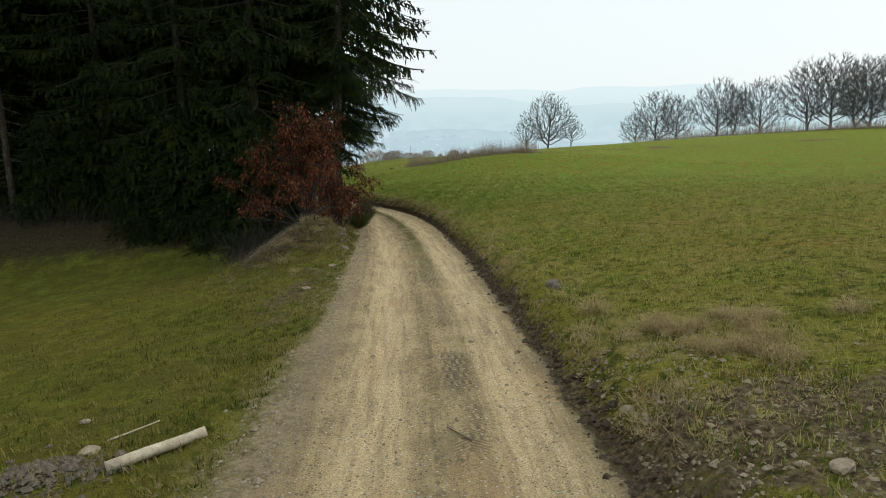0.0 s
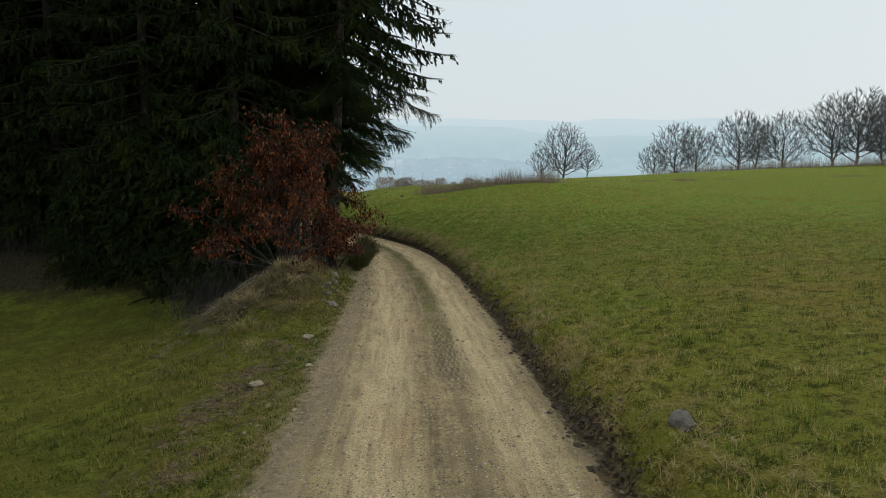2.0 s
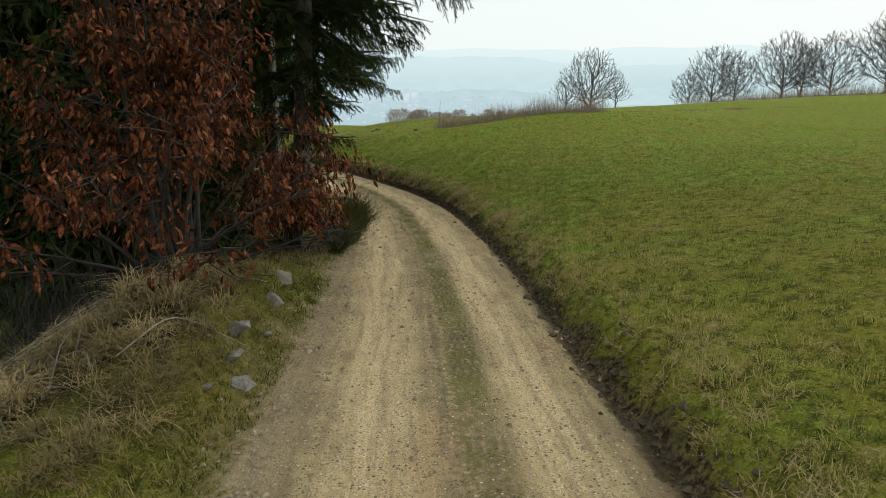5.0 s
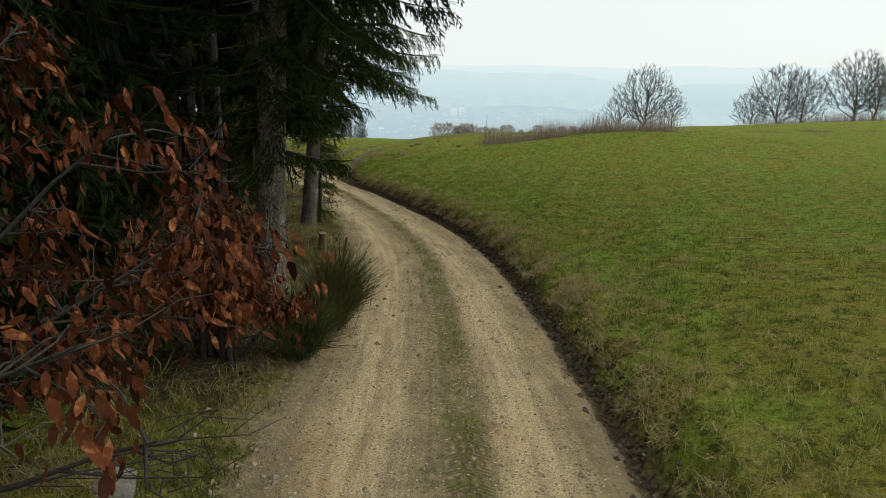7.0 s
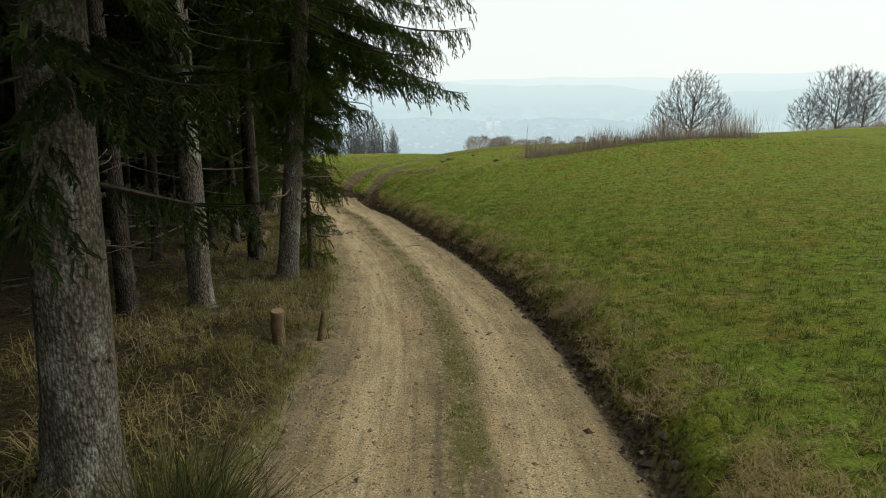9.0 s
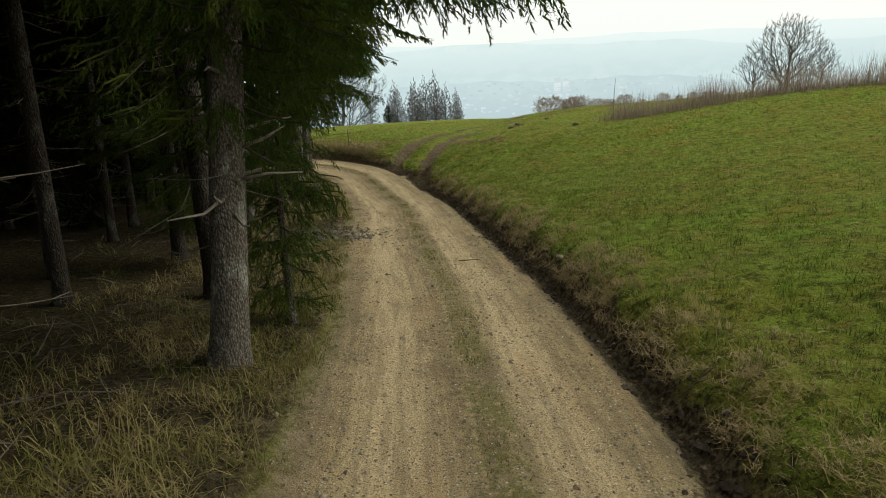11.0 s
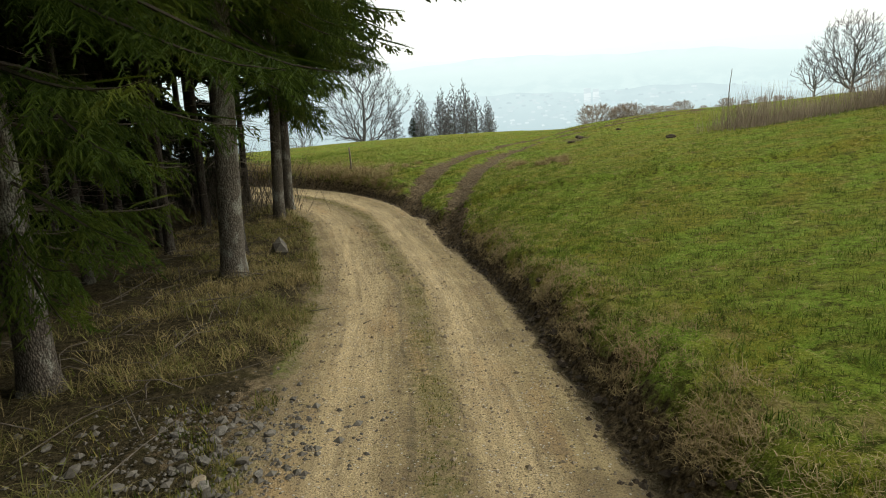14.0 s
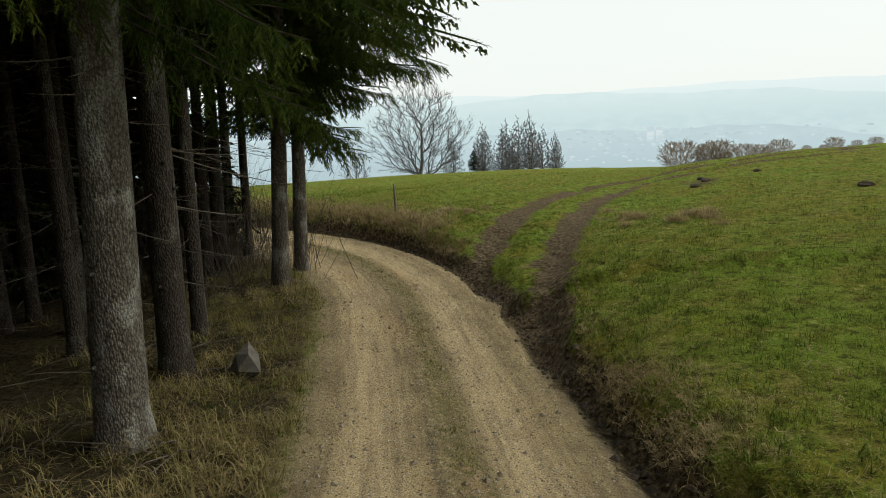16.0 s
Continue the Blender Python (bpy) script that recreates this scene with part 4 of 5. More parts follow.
def make_bare(seed, x, y, top, label, group="", bark=None, wide=0.42, name="bare_tree", category="bare tree", **k):
    """top: the height above the sea-level plane that the tree's tip reaches; wide: half width as a share of its height."""
    height = top - ground_z(x, y)
    t = thing(name, pose(x, y, ground_z(x, y), 0, 0, seed * 37 % 360), label, category, group)
    trunk, limbs = bare_tree(seed, height, height * wide, **k)
    part("trunk", mesh_from("trunk", *trunk, bark or M_LARCH, True), t)
    part("crown", mesh_from("crown", *limbs, bark or M_LARCH), t, "leafless grey-brown twigs", "stuff")
    return t, height


COPSE = "bare trees beyond the pasture"
make_bare(3, 33.2, 176.1, 8.6, "broad leafless tree standing alone on the pasture's crest", COPSE, wide=0.45, low=0.27, tips=1200, fat=0.02, twigs=18000, twig=0.05, shape=(0.6, 0.98, 1.0, 0.82, 0.3))
make_bare(4, 27.6, 177.5, 2.6, "small leafless tree beside the lone one", COPSE, wide=0.38, low=0.40, tips=300, fat=0.02, twigs=3600)
make_bare(5, 39.3, 175.0, 2.2, "small leafless tree beside the lone one", COPSE, wide=0.40, low=0.40, tips=300, fat=0.02, twigs=3600)
ROUND = (0.65, 0.97, 1.0, 0.88, 0.4)
copse = [make_bare(6, 58.3, 163.1, 8.7, "leafless tree in a copse behind the pasture", COPSE, wide=0.50, low=0.14, tips=800, fat=0.024, twigs=12000, twig=0.07, shape=ROUND),
         make_bare(7, 74.0, 163.2, 11.4, "leafless tree in a copse behind the pasture", COPSE, wide=0.45, low=0.20, tips=850, fat=0.026, twigs=13000, twig=0.07, shape=ROUND),
         make_bare(8, 94.4, 158.4, 15.9, "tall leafless tree in a copse behind the pasture", COPSE, wide=0.42, low=0.20, tips=950, fat=0.028, twigs=14000, twig=0.065, shape=ROUND)]
for i, (x, y, top) in enumerate(((54.0, 166, 3.4), (65.3, 167.7, 7.6), (81.0, 168.9, 10.5), (86.5, 166, 12.0), (97.5, 154.3, 16.2),
                                 (103.4, 153.9, 15.6), (108.3, 156, 16.4), (113.2, 153, 16.9), (120.7, 152.9, 17.5), (128.7, 152.9, 18.2), (137, 152, 18))):
    src, own = copse[i % 3]
    again(src, x, y, i * 67.0 % 360, (top - ground_z(x, y)) / own)

# trees behind the lower field
BELOW = "trees behind the lower field"
make_bare(9, -40.4, 119.4, 5.6, "wide leafless tree at the far edge of the lower field", BELOW, M_TREE, wide=0.50, low=0.12, tips=1400, fat=0.016, twigs=16000, twig=0.055, shape=(0.7, 1.0, 0.98, 0.76, 0.25), limp=0.3)
make_bare(10, -52.4, 123.8, -3.4, "small leafless tree at the far edge of the lower field", BELOW, wide=0.36, low=0.2, tips=240, fat=0.02, twigs=2000)
larch, larch_h = make_bare(12, -30.6, 124.6, -0.3, "slender bare larch in a small clump", BELOW, wide=0.20, low=0.14, tips=480, fat=0.017, twigs=7000, twig=0.045, shape=(0.9, 1.0, 0.8, 0.5, 0.08), limp=-0.1, straight=0.3)
for i, (x, y, top) in enumerate(((-33.4, 123.1, -1.8), (-28.1, 126.7, -0.5), (-26.1, 126.0, -2.4), (-24.3, 126.4, -3.8), (-31.8, 127.0, -2.2), (-37.6, 123.4, -2.7), (-29.3, 122.6, -2.9), (-34.8, 125.2, -3.6), (-32.4, 121.5, -2.4), (-27.0, 124.2, -1.9), (-30.0, 128.0, -1.2), (-25.2, 129, -3.2))):
    again(larch, x, y, i * 71.0 % 360, (top + 1.2 - ground_z(x, y)) / larch_h)
far_spruce = make_inner(101, -34.3, 122.3, 0.1)
tagged(far_spruce, "small dark spruce beside the larches", "spruce", BELOW)
far_spruce.scale = (0.4, 0.4, (-4.0 - ground_z(-34.3, 122.3)) / 17.5)


M_DEADLIMB = plain_material("dead_limb", (0.14, 0.12, 0.095), (0.36, 0.32, 0.26), 14, 0.9, 0.5)
# broken pale limbs on the stem that leans over the track
rl = np.random.default_rng(31)
for i in range(11):
    h, a, l = rl.uniform(0.7, 3.2), rl.uniform(-1.6, 2.2), rl.uniform(0.15, 0.7)
    o = np.array([math.cos(a), math.sin(a), 0.0])
    p0 = o * 0.17 + np.array([0, 0, h])
    p1 = p0 + (o + np.array([0, 0, rl.uniform(-0.3, 0.55)])) * l * 0.5
    p2 = p1 + (o + np.array([rl.normal(0, 0.3), rl.normal(0, 0.3), rl.uniform(-0.2, 0.6)])) * l * 0.5
    part("broken_limb", mesh_from("broken_limb", *tube([p0, p1, p2], [0.019, 0.014, 0.005], 6), M_DEADLIMB, True), edge_b, "pale broken dead limb")


# ---- hedges of upright bare shoots ----
def hedge(name, line, height, depth, count, seed, label, bark=M_HEDGE, slant=0.16):
    rng = np.random.default_rng(seed)
    path = smooth_line(line, 0.5)
    t = rng.random(count) ** 1.0 * (len(path) - 1)
    x = np.interp(t, range(len(path)), path[:, 0]) + rng.normal(0, depth, count)
    y = np.interp(t, range(len(path)), path[:, 1]) + rng.normal(0, depth, count)
    z = ground_z(x, y)
    h = height * (0.2 + 1.05 * rng.random(count) ** 1.5) * (0.85 + 0.25 * np.sin(t * 0.9)) * np.interp(t, [0, 0.06 * len(path), len(path)], [0.7, 1.0, 1.15])
    lean = rng.normal(0, slant, (count, 2))
    w = 0.0045 + 0.0001 * (y - 40).clip(0)
    a = rng.uniform(0, 3.14, count)
    root = np.stack([x, y, z - 0.1], -1)
    side = np.stack([np.cos(a) * w, np.sin(a) * w, 0 * w], -1)
    tip = root + np.stack([lean[:, 0] * h, lean[:, 1] * h, h], -1)
    mid = (root + tip) / 2 + np.stack([rng.normal(0, 0.05, count), rng.normal(0, 0.05, count), 0 * h], -1)
    v = np.stack([root - side, root + side, mid + side * 0.8, mid - side * 0.8, tip], 1).reshape(-1, 3)
    i = np.arange(count)[:, None] * 5
    f = np.concatenate([i + [[0, 1, 2]], i + [[0, 2, 3]], i + [[3, 2, 4]]])
    ob = new(name, mesh_from(name, v, f, bark))
    return tagged(ob, label, "hedge", kind="stuff")


hedge("hedge", [(-1.7, 61.6), (1.4, 61.4), (5.2, 59.4), (9.4, 56.6)], 1.2, 0.5, 7000, 1, "leafless brown hedge of upright shoots on the crest")
shrub, shrub_h = make_bare(14, -8.9, 111, -3.0, "leafless reddish shrub behind the crest", "shrubs behind the crest", M_HEDGE, 0.85, "bare_shrub", "shrub", low=0.06, tips=700, fat=0.016, twigs=9000, twig=0.13, shape=(0.8, 0.95, 1.0, 0.95, 0.7))
rs = np.random.default_rng(17)
for i in range(17):
    x = -6.6 + 1.25 * i + float(rs.normal(0, 0.35))
    y = 111.5 + 0.45 * i + float(rs.normal(0, 0.6))
    again(shrub, x, y, i * 83.0 % 360, (-3.75 + 0.02 * i + 0.45 * math.sin(i * 2.3) + (0.4 if i < 2 else 0.0) - ground_z(x, y)) / shrub_h)
hedge("undergrowth", [(-16.4, 55.0), (-20, 57.0), (-27, 58.3), (-44, 58.5)], 3.0, 1.0, 9500, 60, "brown leafless undergrowth under the spruces at the bend", M_TWIG, 0.4)
hedge("undergrowth", [(-4.9, 18.3), (-5.6, 19.6), (-6.2, 21.6), (-8.0, 22.9)], 1.1, 0.45, 2600, 61, "dark leafless undergrowth between the mound and the spruces", M_BEECH, 0.6)
hedge("undergrowth", [(-7.5, 24.0), (-12, 24.6), (-20, 24.9), (-38, 25.2)], 1.3, 0.8, 9000, 62, "dark leafless undergrowth along the wood's front", M_BEECH, 0.5)
hedge("copse_scrub", [(52, 163), (75, 161), (95, 151), (135, 148)], 3.2, 1.6, 9000, 40, "leafless brown scrub at the foot of the copse")


# ---- red-leaved beech saplings on the mound ----
def leaf_clump(rng, p, way, count, size):
    """Hanging curled leaves along a twig."""
    n = count
    root = p + rng.normal(0, 0.07, (n, 3))
    hang = unit(np.array([0, 0, -0.95]) + way * 0.45 + rng.normal(0, 0.32, (n, 3)))
    side = unit(np.cross(hang, rng.normal(size=(n, 3))))
    face = np.cross(hang, side)
    s_ = size * rng.uniform(0.6, 1.25, (n, 1))
    curl = rng.uniform(-0.3, 0.5, (n, 1))
    fold = rng.uniform(0.02, 0.14, (n, 1))
    rows = [root]
    for along, w in ((0.3, 0.19), (0.68, 0.17)):
        middle = root + hang * s_ * along + face * s_ * curl * along ** 2
        rows += [middle + side * s_ * w + face * s_ * fold, middle - side * s_ * w * 0.8 + face * s_ * fold]
    rows.append(root + hang * s_ + face * s_ * curl)
    i = np.arange(n)[:, None] * 6
    return np.stack(rows, 1).reshape(-1, 3), np.concatenate([i + [[0, 1, 2]], i + [[1, 3, 2]], i + [[2, 3, 4]], i + [[3, 5, 4]]])


def beech(seed, x, y, height, wide, deep, stems_n, leaf_n, label):
    rng = np.random.default_rng(seed)
    t = thing("beech_sapling", pose(x, y, ground_z(x, y)), label, "beech bush", "beech saplings on the mound")
    wood, leaves = [], []
    for i in range(stems_n):
        a = i * 2.4 + rng.normal(0, 0.3)
        out = rng.uniform(0.1, 1.15)
        tip = np.array([math.cos(a) * wide * out, math.sin(a) * deep * out, height * math.sqrt(max(0.05, 1 - 0.8 * out * out)) * rng.uniform(0.8, 1.0)])
        u = np.linspace(0, 1, 8)[:, None]
        p = tip * u ** np.array([1.25, 1.25, 0.85]) + np.cumsum(rng.normal(0, 0.03, (8, 3)), axis=0) * u + np.array([rng.normal(0, 0.1), rng.normal(0, 0.1), -0.1])
        wood.append(tube(p, np.linspace(0.032, 0.006, 8), 5, False))
        for k in range(13):
            w = rng.uniform(0.36, 1.0)
            c = np.array([np.interp(w, u[:, 0], p[:, q]) for q in range(3)])
            flat = rng.uniform(0, 6.28)
            way = unit(np.array([math.cos(flat), math.sin(flat), rng.normal(0.15, 0.25)]) + 0.6 * unit(tip * np.array([1, 1, 0.2])))
            length = rng.uniform(0.3, 1.05) * (1.15 - 0.5 * w) * (height / 3.85) ** 0.7
            e = c + way * length + np.array([0, 0, -0.06])
            wood.append(tube([c, (c + e) / 2 + rng.normal(0, 0.03, 3), e], [0.010, 0.006, 0.003], 4, False))
            for q in np.linspace(0.25, 1.0, 5):
                b = c + (e - c) * q
                w2 = unit(way + rng.normal(0, 0.7, 3))
                b2 = b + w2 * 0.22
                wood.append(tube([b, b2], [0.004, 0.002], 3, False))
                if b[2] > (0.17 + 0.05 * math.sin(3 * a)) * height and rng.random() < 0.72:
                    leaves.append(leaf_clump(rng, (b + b2) / 2, w2, leaf_n, 0.10))
    part("branchwork", mesh_from("branchwork", *join(wood), M_BEECH, True), t, "thin grey branching stems", "stuff")
    part("foliage", mesh_from("foliage", *join(leaves), M_LEAF), t, "withered red-brown leaves", "stuff")
    return t


beech(1, -3.75, 19.5, 3.85, 1.85, 1.8, 30, 9, "beech bush holding its withered red-brown leaves, on an earth mound")
beech(2, -3.3, 23.4, 1.75, 0.55, 0.7, 13, 7, "low beech bush with withered red-brown leaves beside the track")


# ---- broom ----
def broom(seed, x, y, height, wide, count):
    rng = np.random.default_rng(seed)
    t = thing("broom_shrub", pose(x, y, ground_z(x, y)), "dark green broom shrub of wiry stems beside the track", "shrub", "broom beside the track")
    a = rng.uniform(0, 6.28, count)
    o = wide * np.sqrt(rng.random(count))
    tip = np.stack([np.cos(a) * o, np.sin(a) * o, height * (1 - 0.35 * (o / wide) ** 2) * rng.uniform(0.6, 1.05, count)], -1)
    root = tip * np.array([0.7, 0.7, 0.6]) * rng.random((count, 1)) + rng.normal(0, 0.08, (count, 3)) * np.array([1, 1, 0])
    tip = tip + np.array([0.12, 0, 0]) + rng.normal(0, 0.12, (count, 3))
    mid = root + (tip - root) * 0.5 + np.stack([tip[:, 0] * -0.12, tip[:, 1] * -0.12, 0.05 * tip[:, 2]], -1)
    s_ = unit(np.cross(tip - root, rng.normal(size=(count, 3)))) * 0.003
    v = np.stack([root - s_, root + s_, mid + s_, mid - s_, tip], 1).reshape(-1, 3)
    i = np.arange(count)[:, None] * 5
    part("greenery", mesh_from("greenery", v, np.concatenate([i + [[0, 1, 2]], i + [[0, 2, 3]], i + [[3, 2, 4]]]), M_BROOM), t, "wiry green twigs", "stuff")
    for i in range(7):
        b = i * 0.9 + rng.normal(0, 0.2)
        o = np.array([math.cos(b), math.sin(b), 0.0]) * wide
        p = [o * 0.08 + np.array([0, 0, -0.08]), o * 0.2 + np.array([0, 0, height * 0.25]), o * 0.5 + np.array([0, 0, height * 0.6])]
        part("stem", mesh_from("stem", *tube(p, [0.014, 0.010, 0.004], 5), M_BEECH, True), t, "dark woody stem" if i == 0 else "")
    return t


broom(1, -2.6, 25.1, 1.25, 0.6, 1700)
broom(2, -2.68, 23.95, 0.8, 0.5, 1100)


# ---- grass ----
def off_axis(arc, d):
    """Places at an arc length and a signed distance from the track's middle."""
    x, y = np.interp(arc, AXIS_S, AXIS[:, 0]), np.interp(arc, AXIS_S, AXIS[:, 1])
    e = 0.2
    tx_ = np.interp(arc + e, AXIS_S, AXIS[:, 0]) - np.interp(arc - e, AXIS_S, AXIS[:, 0])
    ty_ = np.interp(arc + e, AXIS_S, AXIS[:, 1]) - np.interp(arc - e, AXIS_S, AXIS[:, 1])
    n_ = np.hypot(tx_, ty_)
    return x + ty_ / n_ * d, y - tx_ / n_ * d


def blades(name, x, y, per, length, lean, width, rad, material, seed, label, bend=False):
    """Tufts of blades standing on the ground at x, y."""
    rng = np.random.default_rng(seed)
    z = ground_z(x, y)
    n = len(x) * per
    size = np.repeat(rng.uniform(0.6, 1.3, len(x)), per)
    root = np.repeat(np.stack([x, y, z - 0.012], -1), per, 0) + np.column_stack([rng.normal(0, rad, (n, 2)), np.zeros(n)])
    a = rng.uniform(0, 2 * np.pi, n)
    ln = length * size * rng.uniform(0.55, 1.2, n)
    t = np.clip(np.abs(rng.normal(lean, 0.35, n)), 0.05, 1.45)
    way = np.stack([np.cos(a) * np.sin(t), np.sin(a) * np.sin(t), np.cos(t)], -1)
    s_ = np.stack([-np.sin(a), np.cos(a), 0 * a], -1) * (width * size)[:, None]
    if bend:
        mid = root + way * ln[:, None] * 0.55
        tip = mid + unit(way * np.array([1.3, 1.3, 0.2]) + np.array([0, 0, -0.15])) * ln[:, None] * 0.5
        v = np.stack([root - s_, root + s_, mid + s_ * 0.8, mid - s_ * 0.8, tip], 1).reshape(-1, 3)
        i = np.arange(n)[:, None] * 5
        f = np.concatenate([i + [[0, 1, 2]], i + [[0, 2, 3]], i + [[3, 2, 4]]])
    else:
        v = np.stack([root - s_, root + s_, root + way * ln[:, None]], 1).reshape(-1, 3)
        f = np.arange(3 * n).reshape(n, 3)
    return tagged(new(name, mesh_from(name, v, f, material)), label, "grass", kind="stuff")


rg = np.random.default_rng(12)
N = 90000
arc = rg.uniform(-1, 70, N)
d = 1.95 + rg.exponential(6.0, N)
x, y = off_axis(arc, np.minimum(d, 30))
ok = (wave(x, y, 0.5, 3.3) + 0.8 * wave(x, y, 0.21, 6.1) + rg.normal(0, 0.3, N) > -0.15) & (near_line(AXIS, x, y)[0] > 1.8) & (np.abs(np.abs(near_line(SIDE, x, y)[0]) - 0.8) > 0.5)
blades("pasture_grass", x[ok], y[ok], 9, 0.09, 0.65, 0.0042, 0.045, M_GRASS, 1, "short green winter pasture grass")
N = 14000
arc, d = rg.uniform(-2, 24, N), -1.75 - rg.exponential(2.6, N)
x, y = off_axis(arc, np.maximum(d, -16))
ok = (wave(x, y, 0.9, 1.3) + rg.normal(0, 0.35, N) > -0.3) & (y < 22.3) & (((x + 3.9) / 1.85) ** 2 + ((y - 18.4) / 2.8) ** 2 > 0.9) & (((x + 2.4) / 0.85) ** 2 + ((y - 12.6) / 3.4) ** 2 > rg.uniform(0.3, 1.3, N))
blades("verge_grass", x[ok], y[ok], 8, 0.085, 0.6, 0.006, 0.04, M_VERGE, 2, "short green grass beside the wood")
N = 5200
x, y = off_axis(rg.uniform(9, 22, N), -1.62 - np.abs(rg.normal(0, 0.5, N)))
ok = wave(x, y, 0.4, 4.4) + rg.normal(0, 0.4, N) > -0.35
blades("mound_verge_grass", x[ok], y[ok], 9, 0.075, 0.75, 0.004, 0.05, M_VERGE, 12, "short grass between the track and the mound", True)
N = 14000
arc = np.where(rg.random(N) < 0.2, rg.uniform(4, 27, N), rg.uniform(26, 63, N))
d = 1.66 + np.abs(rg.normal(0, 0.38, N))
x, y = off_axis(arc, d)
ok = (wave(x, y, 0.9, 2.1) + rg.normal(0, 0.4, N) > 0.1) & (np.abs(near_line(SIDE, x, y)[0]) > 1.4)
blades("bank_straw", x[ok], y[ok], 12, 0.15, 1.05, 0.0024, 0.05, M_STRAW, 3, "withered straw grass along the cut bank", True)
x, y = rg.normal(2.95, 0.6, 15), rg.normal(6.3, 0.6, 15)
x, y = np.append(x[x > 2.1], [2.2, 2.55, 2.62]), np.append(y[x > 2.1], [8.1, 6.95, 6.9])
x = np.concatenate([x, rg.normal(-8.5, 0.45, 9), rg.normal(-7.2, 0.6, 10), rg.normal(-13.6, 0.9, 12)])
y = np.concatenate([y, rg.normal(59.0, 0.6, 9), rg.normal(58.3, 0.5, 10), rg.normal(60.6, 0.35, 12)])
blades("straw_tufts", x, y, 220, 0.25, 0.8, 0.0028, 0.085, M_STRAW, 4, "pale withered grass tufts on the pasture's corner", True)
N = 3200
x, y = off_axis(rg.uniform(-1, 66, N), 2.0 + rg.exponential(4.5, N))
ok = (wave(x, y, 0.8, 7.7) + rg.normal(0, 0.3, N) > 0.1) & (np.abs(near_line(SIDE, x, y)[0]) > 1.5)
blades("grass_tussocks", x[ok], y[ok], 30, 0.115, 0.8, 0.0038, 0.06, M_GRASS, 15, "tussocks of coarse grass in the pasture", True)
N = 10000
x, y = off_axis(rg.uniform(0, 66, N), 2.0 + rg.exponential(5.0, N))
ok = (wave(x, y, 0.7, 0.4) + 0.7 * wave(x, y, 2.6, 1.9) + rg.normal(0, 0.25, N) > 0.2) & (np.abs(near_line(SIDE, x, y)[0]) > 1.5)
blades("dead_tufts", x[ok], y[ok], 14, 0.075, 1.05, 0.0038, 0.07, M_STRAW, 5, "small withered tufts in the pasture", True)
# dry grass under the spruces
N = 6500
arc, d = rg.uniform(22.5, 64, N), -1.75 - np.abs(rg.normal(0, 1.7, N))
x, y = off_axis(arc, d)
ok = (wave(x, y, 0.8, 5.1) + rg.normal(0, 0.25, N) > -0.05) & (((x + 7.9) / 1.2) ** 2 + ((y - 42.3) / 1.5) ** 2 > 1)
blades("dry_wood_grass", x[ok], y[ok], 13, 0.31, 0.75, 0.0035, 0.07, M_DRY, 6, "tall withered brown grass at the wood's edge", True)
N = 5200
arc, d = rg.uniform(22, 64, N), -1.65 - np.abs(rg.normal(0, 1.0, N))
x, y = off_axis(arc, d)
ok = wave(x, y, 1.0, 2.2) > 0.05
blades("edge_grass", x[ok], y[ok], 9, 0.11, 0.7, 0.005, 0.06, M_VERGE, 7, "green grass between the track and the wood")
x, y = -3.4 + rg.normal(0, 0.9, 5000), 17.9 + rg.normal(0, 1.35, 5000)
ok = (near_line(AXIS, x, y)[0] < -2.02 + rg.normal(0, 0.15, len(x))) & (wave(x, y, 0.33, 8.0) + 0.6 * wave(x, y, 0.17, 2.6) + rg.normal(0, 0.2, len(x)) > 0.28)
blades("mound_grass", x[ok], y[ok], 14, 0.25, 1.0, 0.0032, 0.05, M_MOUND, 8, "matted withered grass over the mound", True)
x, y = -3.3 + rg.normal(0, 0.75, 34), 17.7 + rg.normal(0, 1.3, 34)
ok = near_line(AXIS, x, y)[0] < -2.1
blades("mound_tussocks", x[ok], y[ok], 90, 0.33, 0.95, 0.003, 0.07, M_STRAW, 18, "hanging tussocks of pale withered grass on the mound", True)
N = 9000
arc, d = rg.uniform(14, 66, N), rg.normal(0.28, 0.10, N)
x, y = off_axis(arc, d - 0.33 * step01(8, 42, arc))
ok = (wave(x, y, 0.5, 4.2) + rg.normal(0, 0.2, N) > 0.0) & (rg.random(N) < np.interp(arc, [15, 28], [0.2, 1.0]))
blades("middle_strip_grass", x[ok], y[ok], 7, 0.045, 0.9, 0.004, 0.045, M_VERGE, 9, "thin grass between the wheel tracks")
x, y = off_axis(rg.uniform(60.5, 80, 2600), 1.75 + np.abs(rg.normal(0, 0.7, 2600)))
ok = np.abs(near_line(SIDE, x, y)[0]) > 1.5
blades("far_bank_straw", x[ok], y[ok], 10, 0.3, 0.85, 0.005, 0.08, M_STRAW, 10, "withered straw grass on the bank at the bend", True)


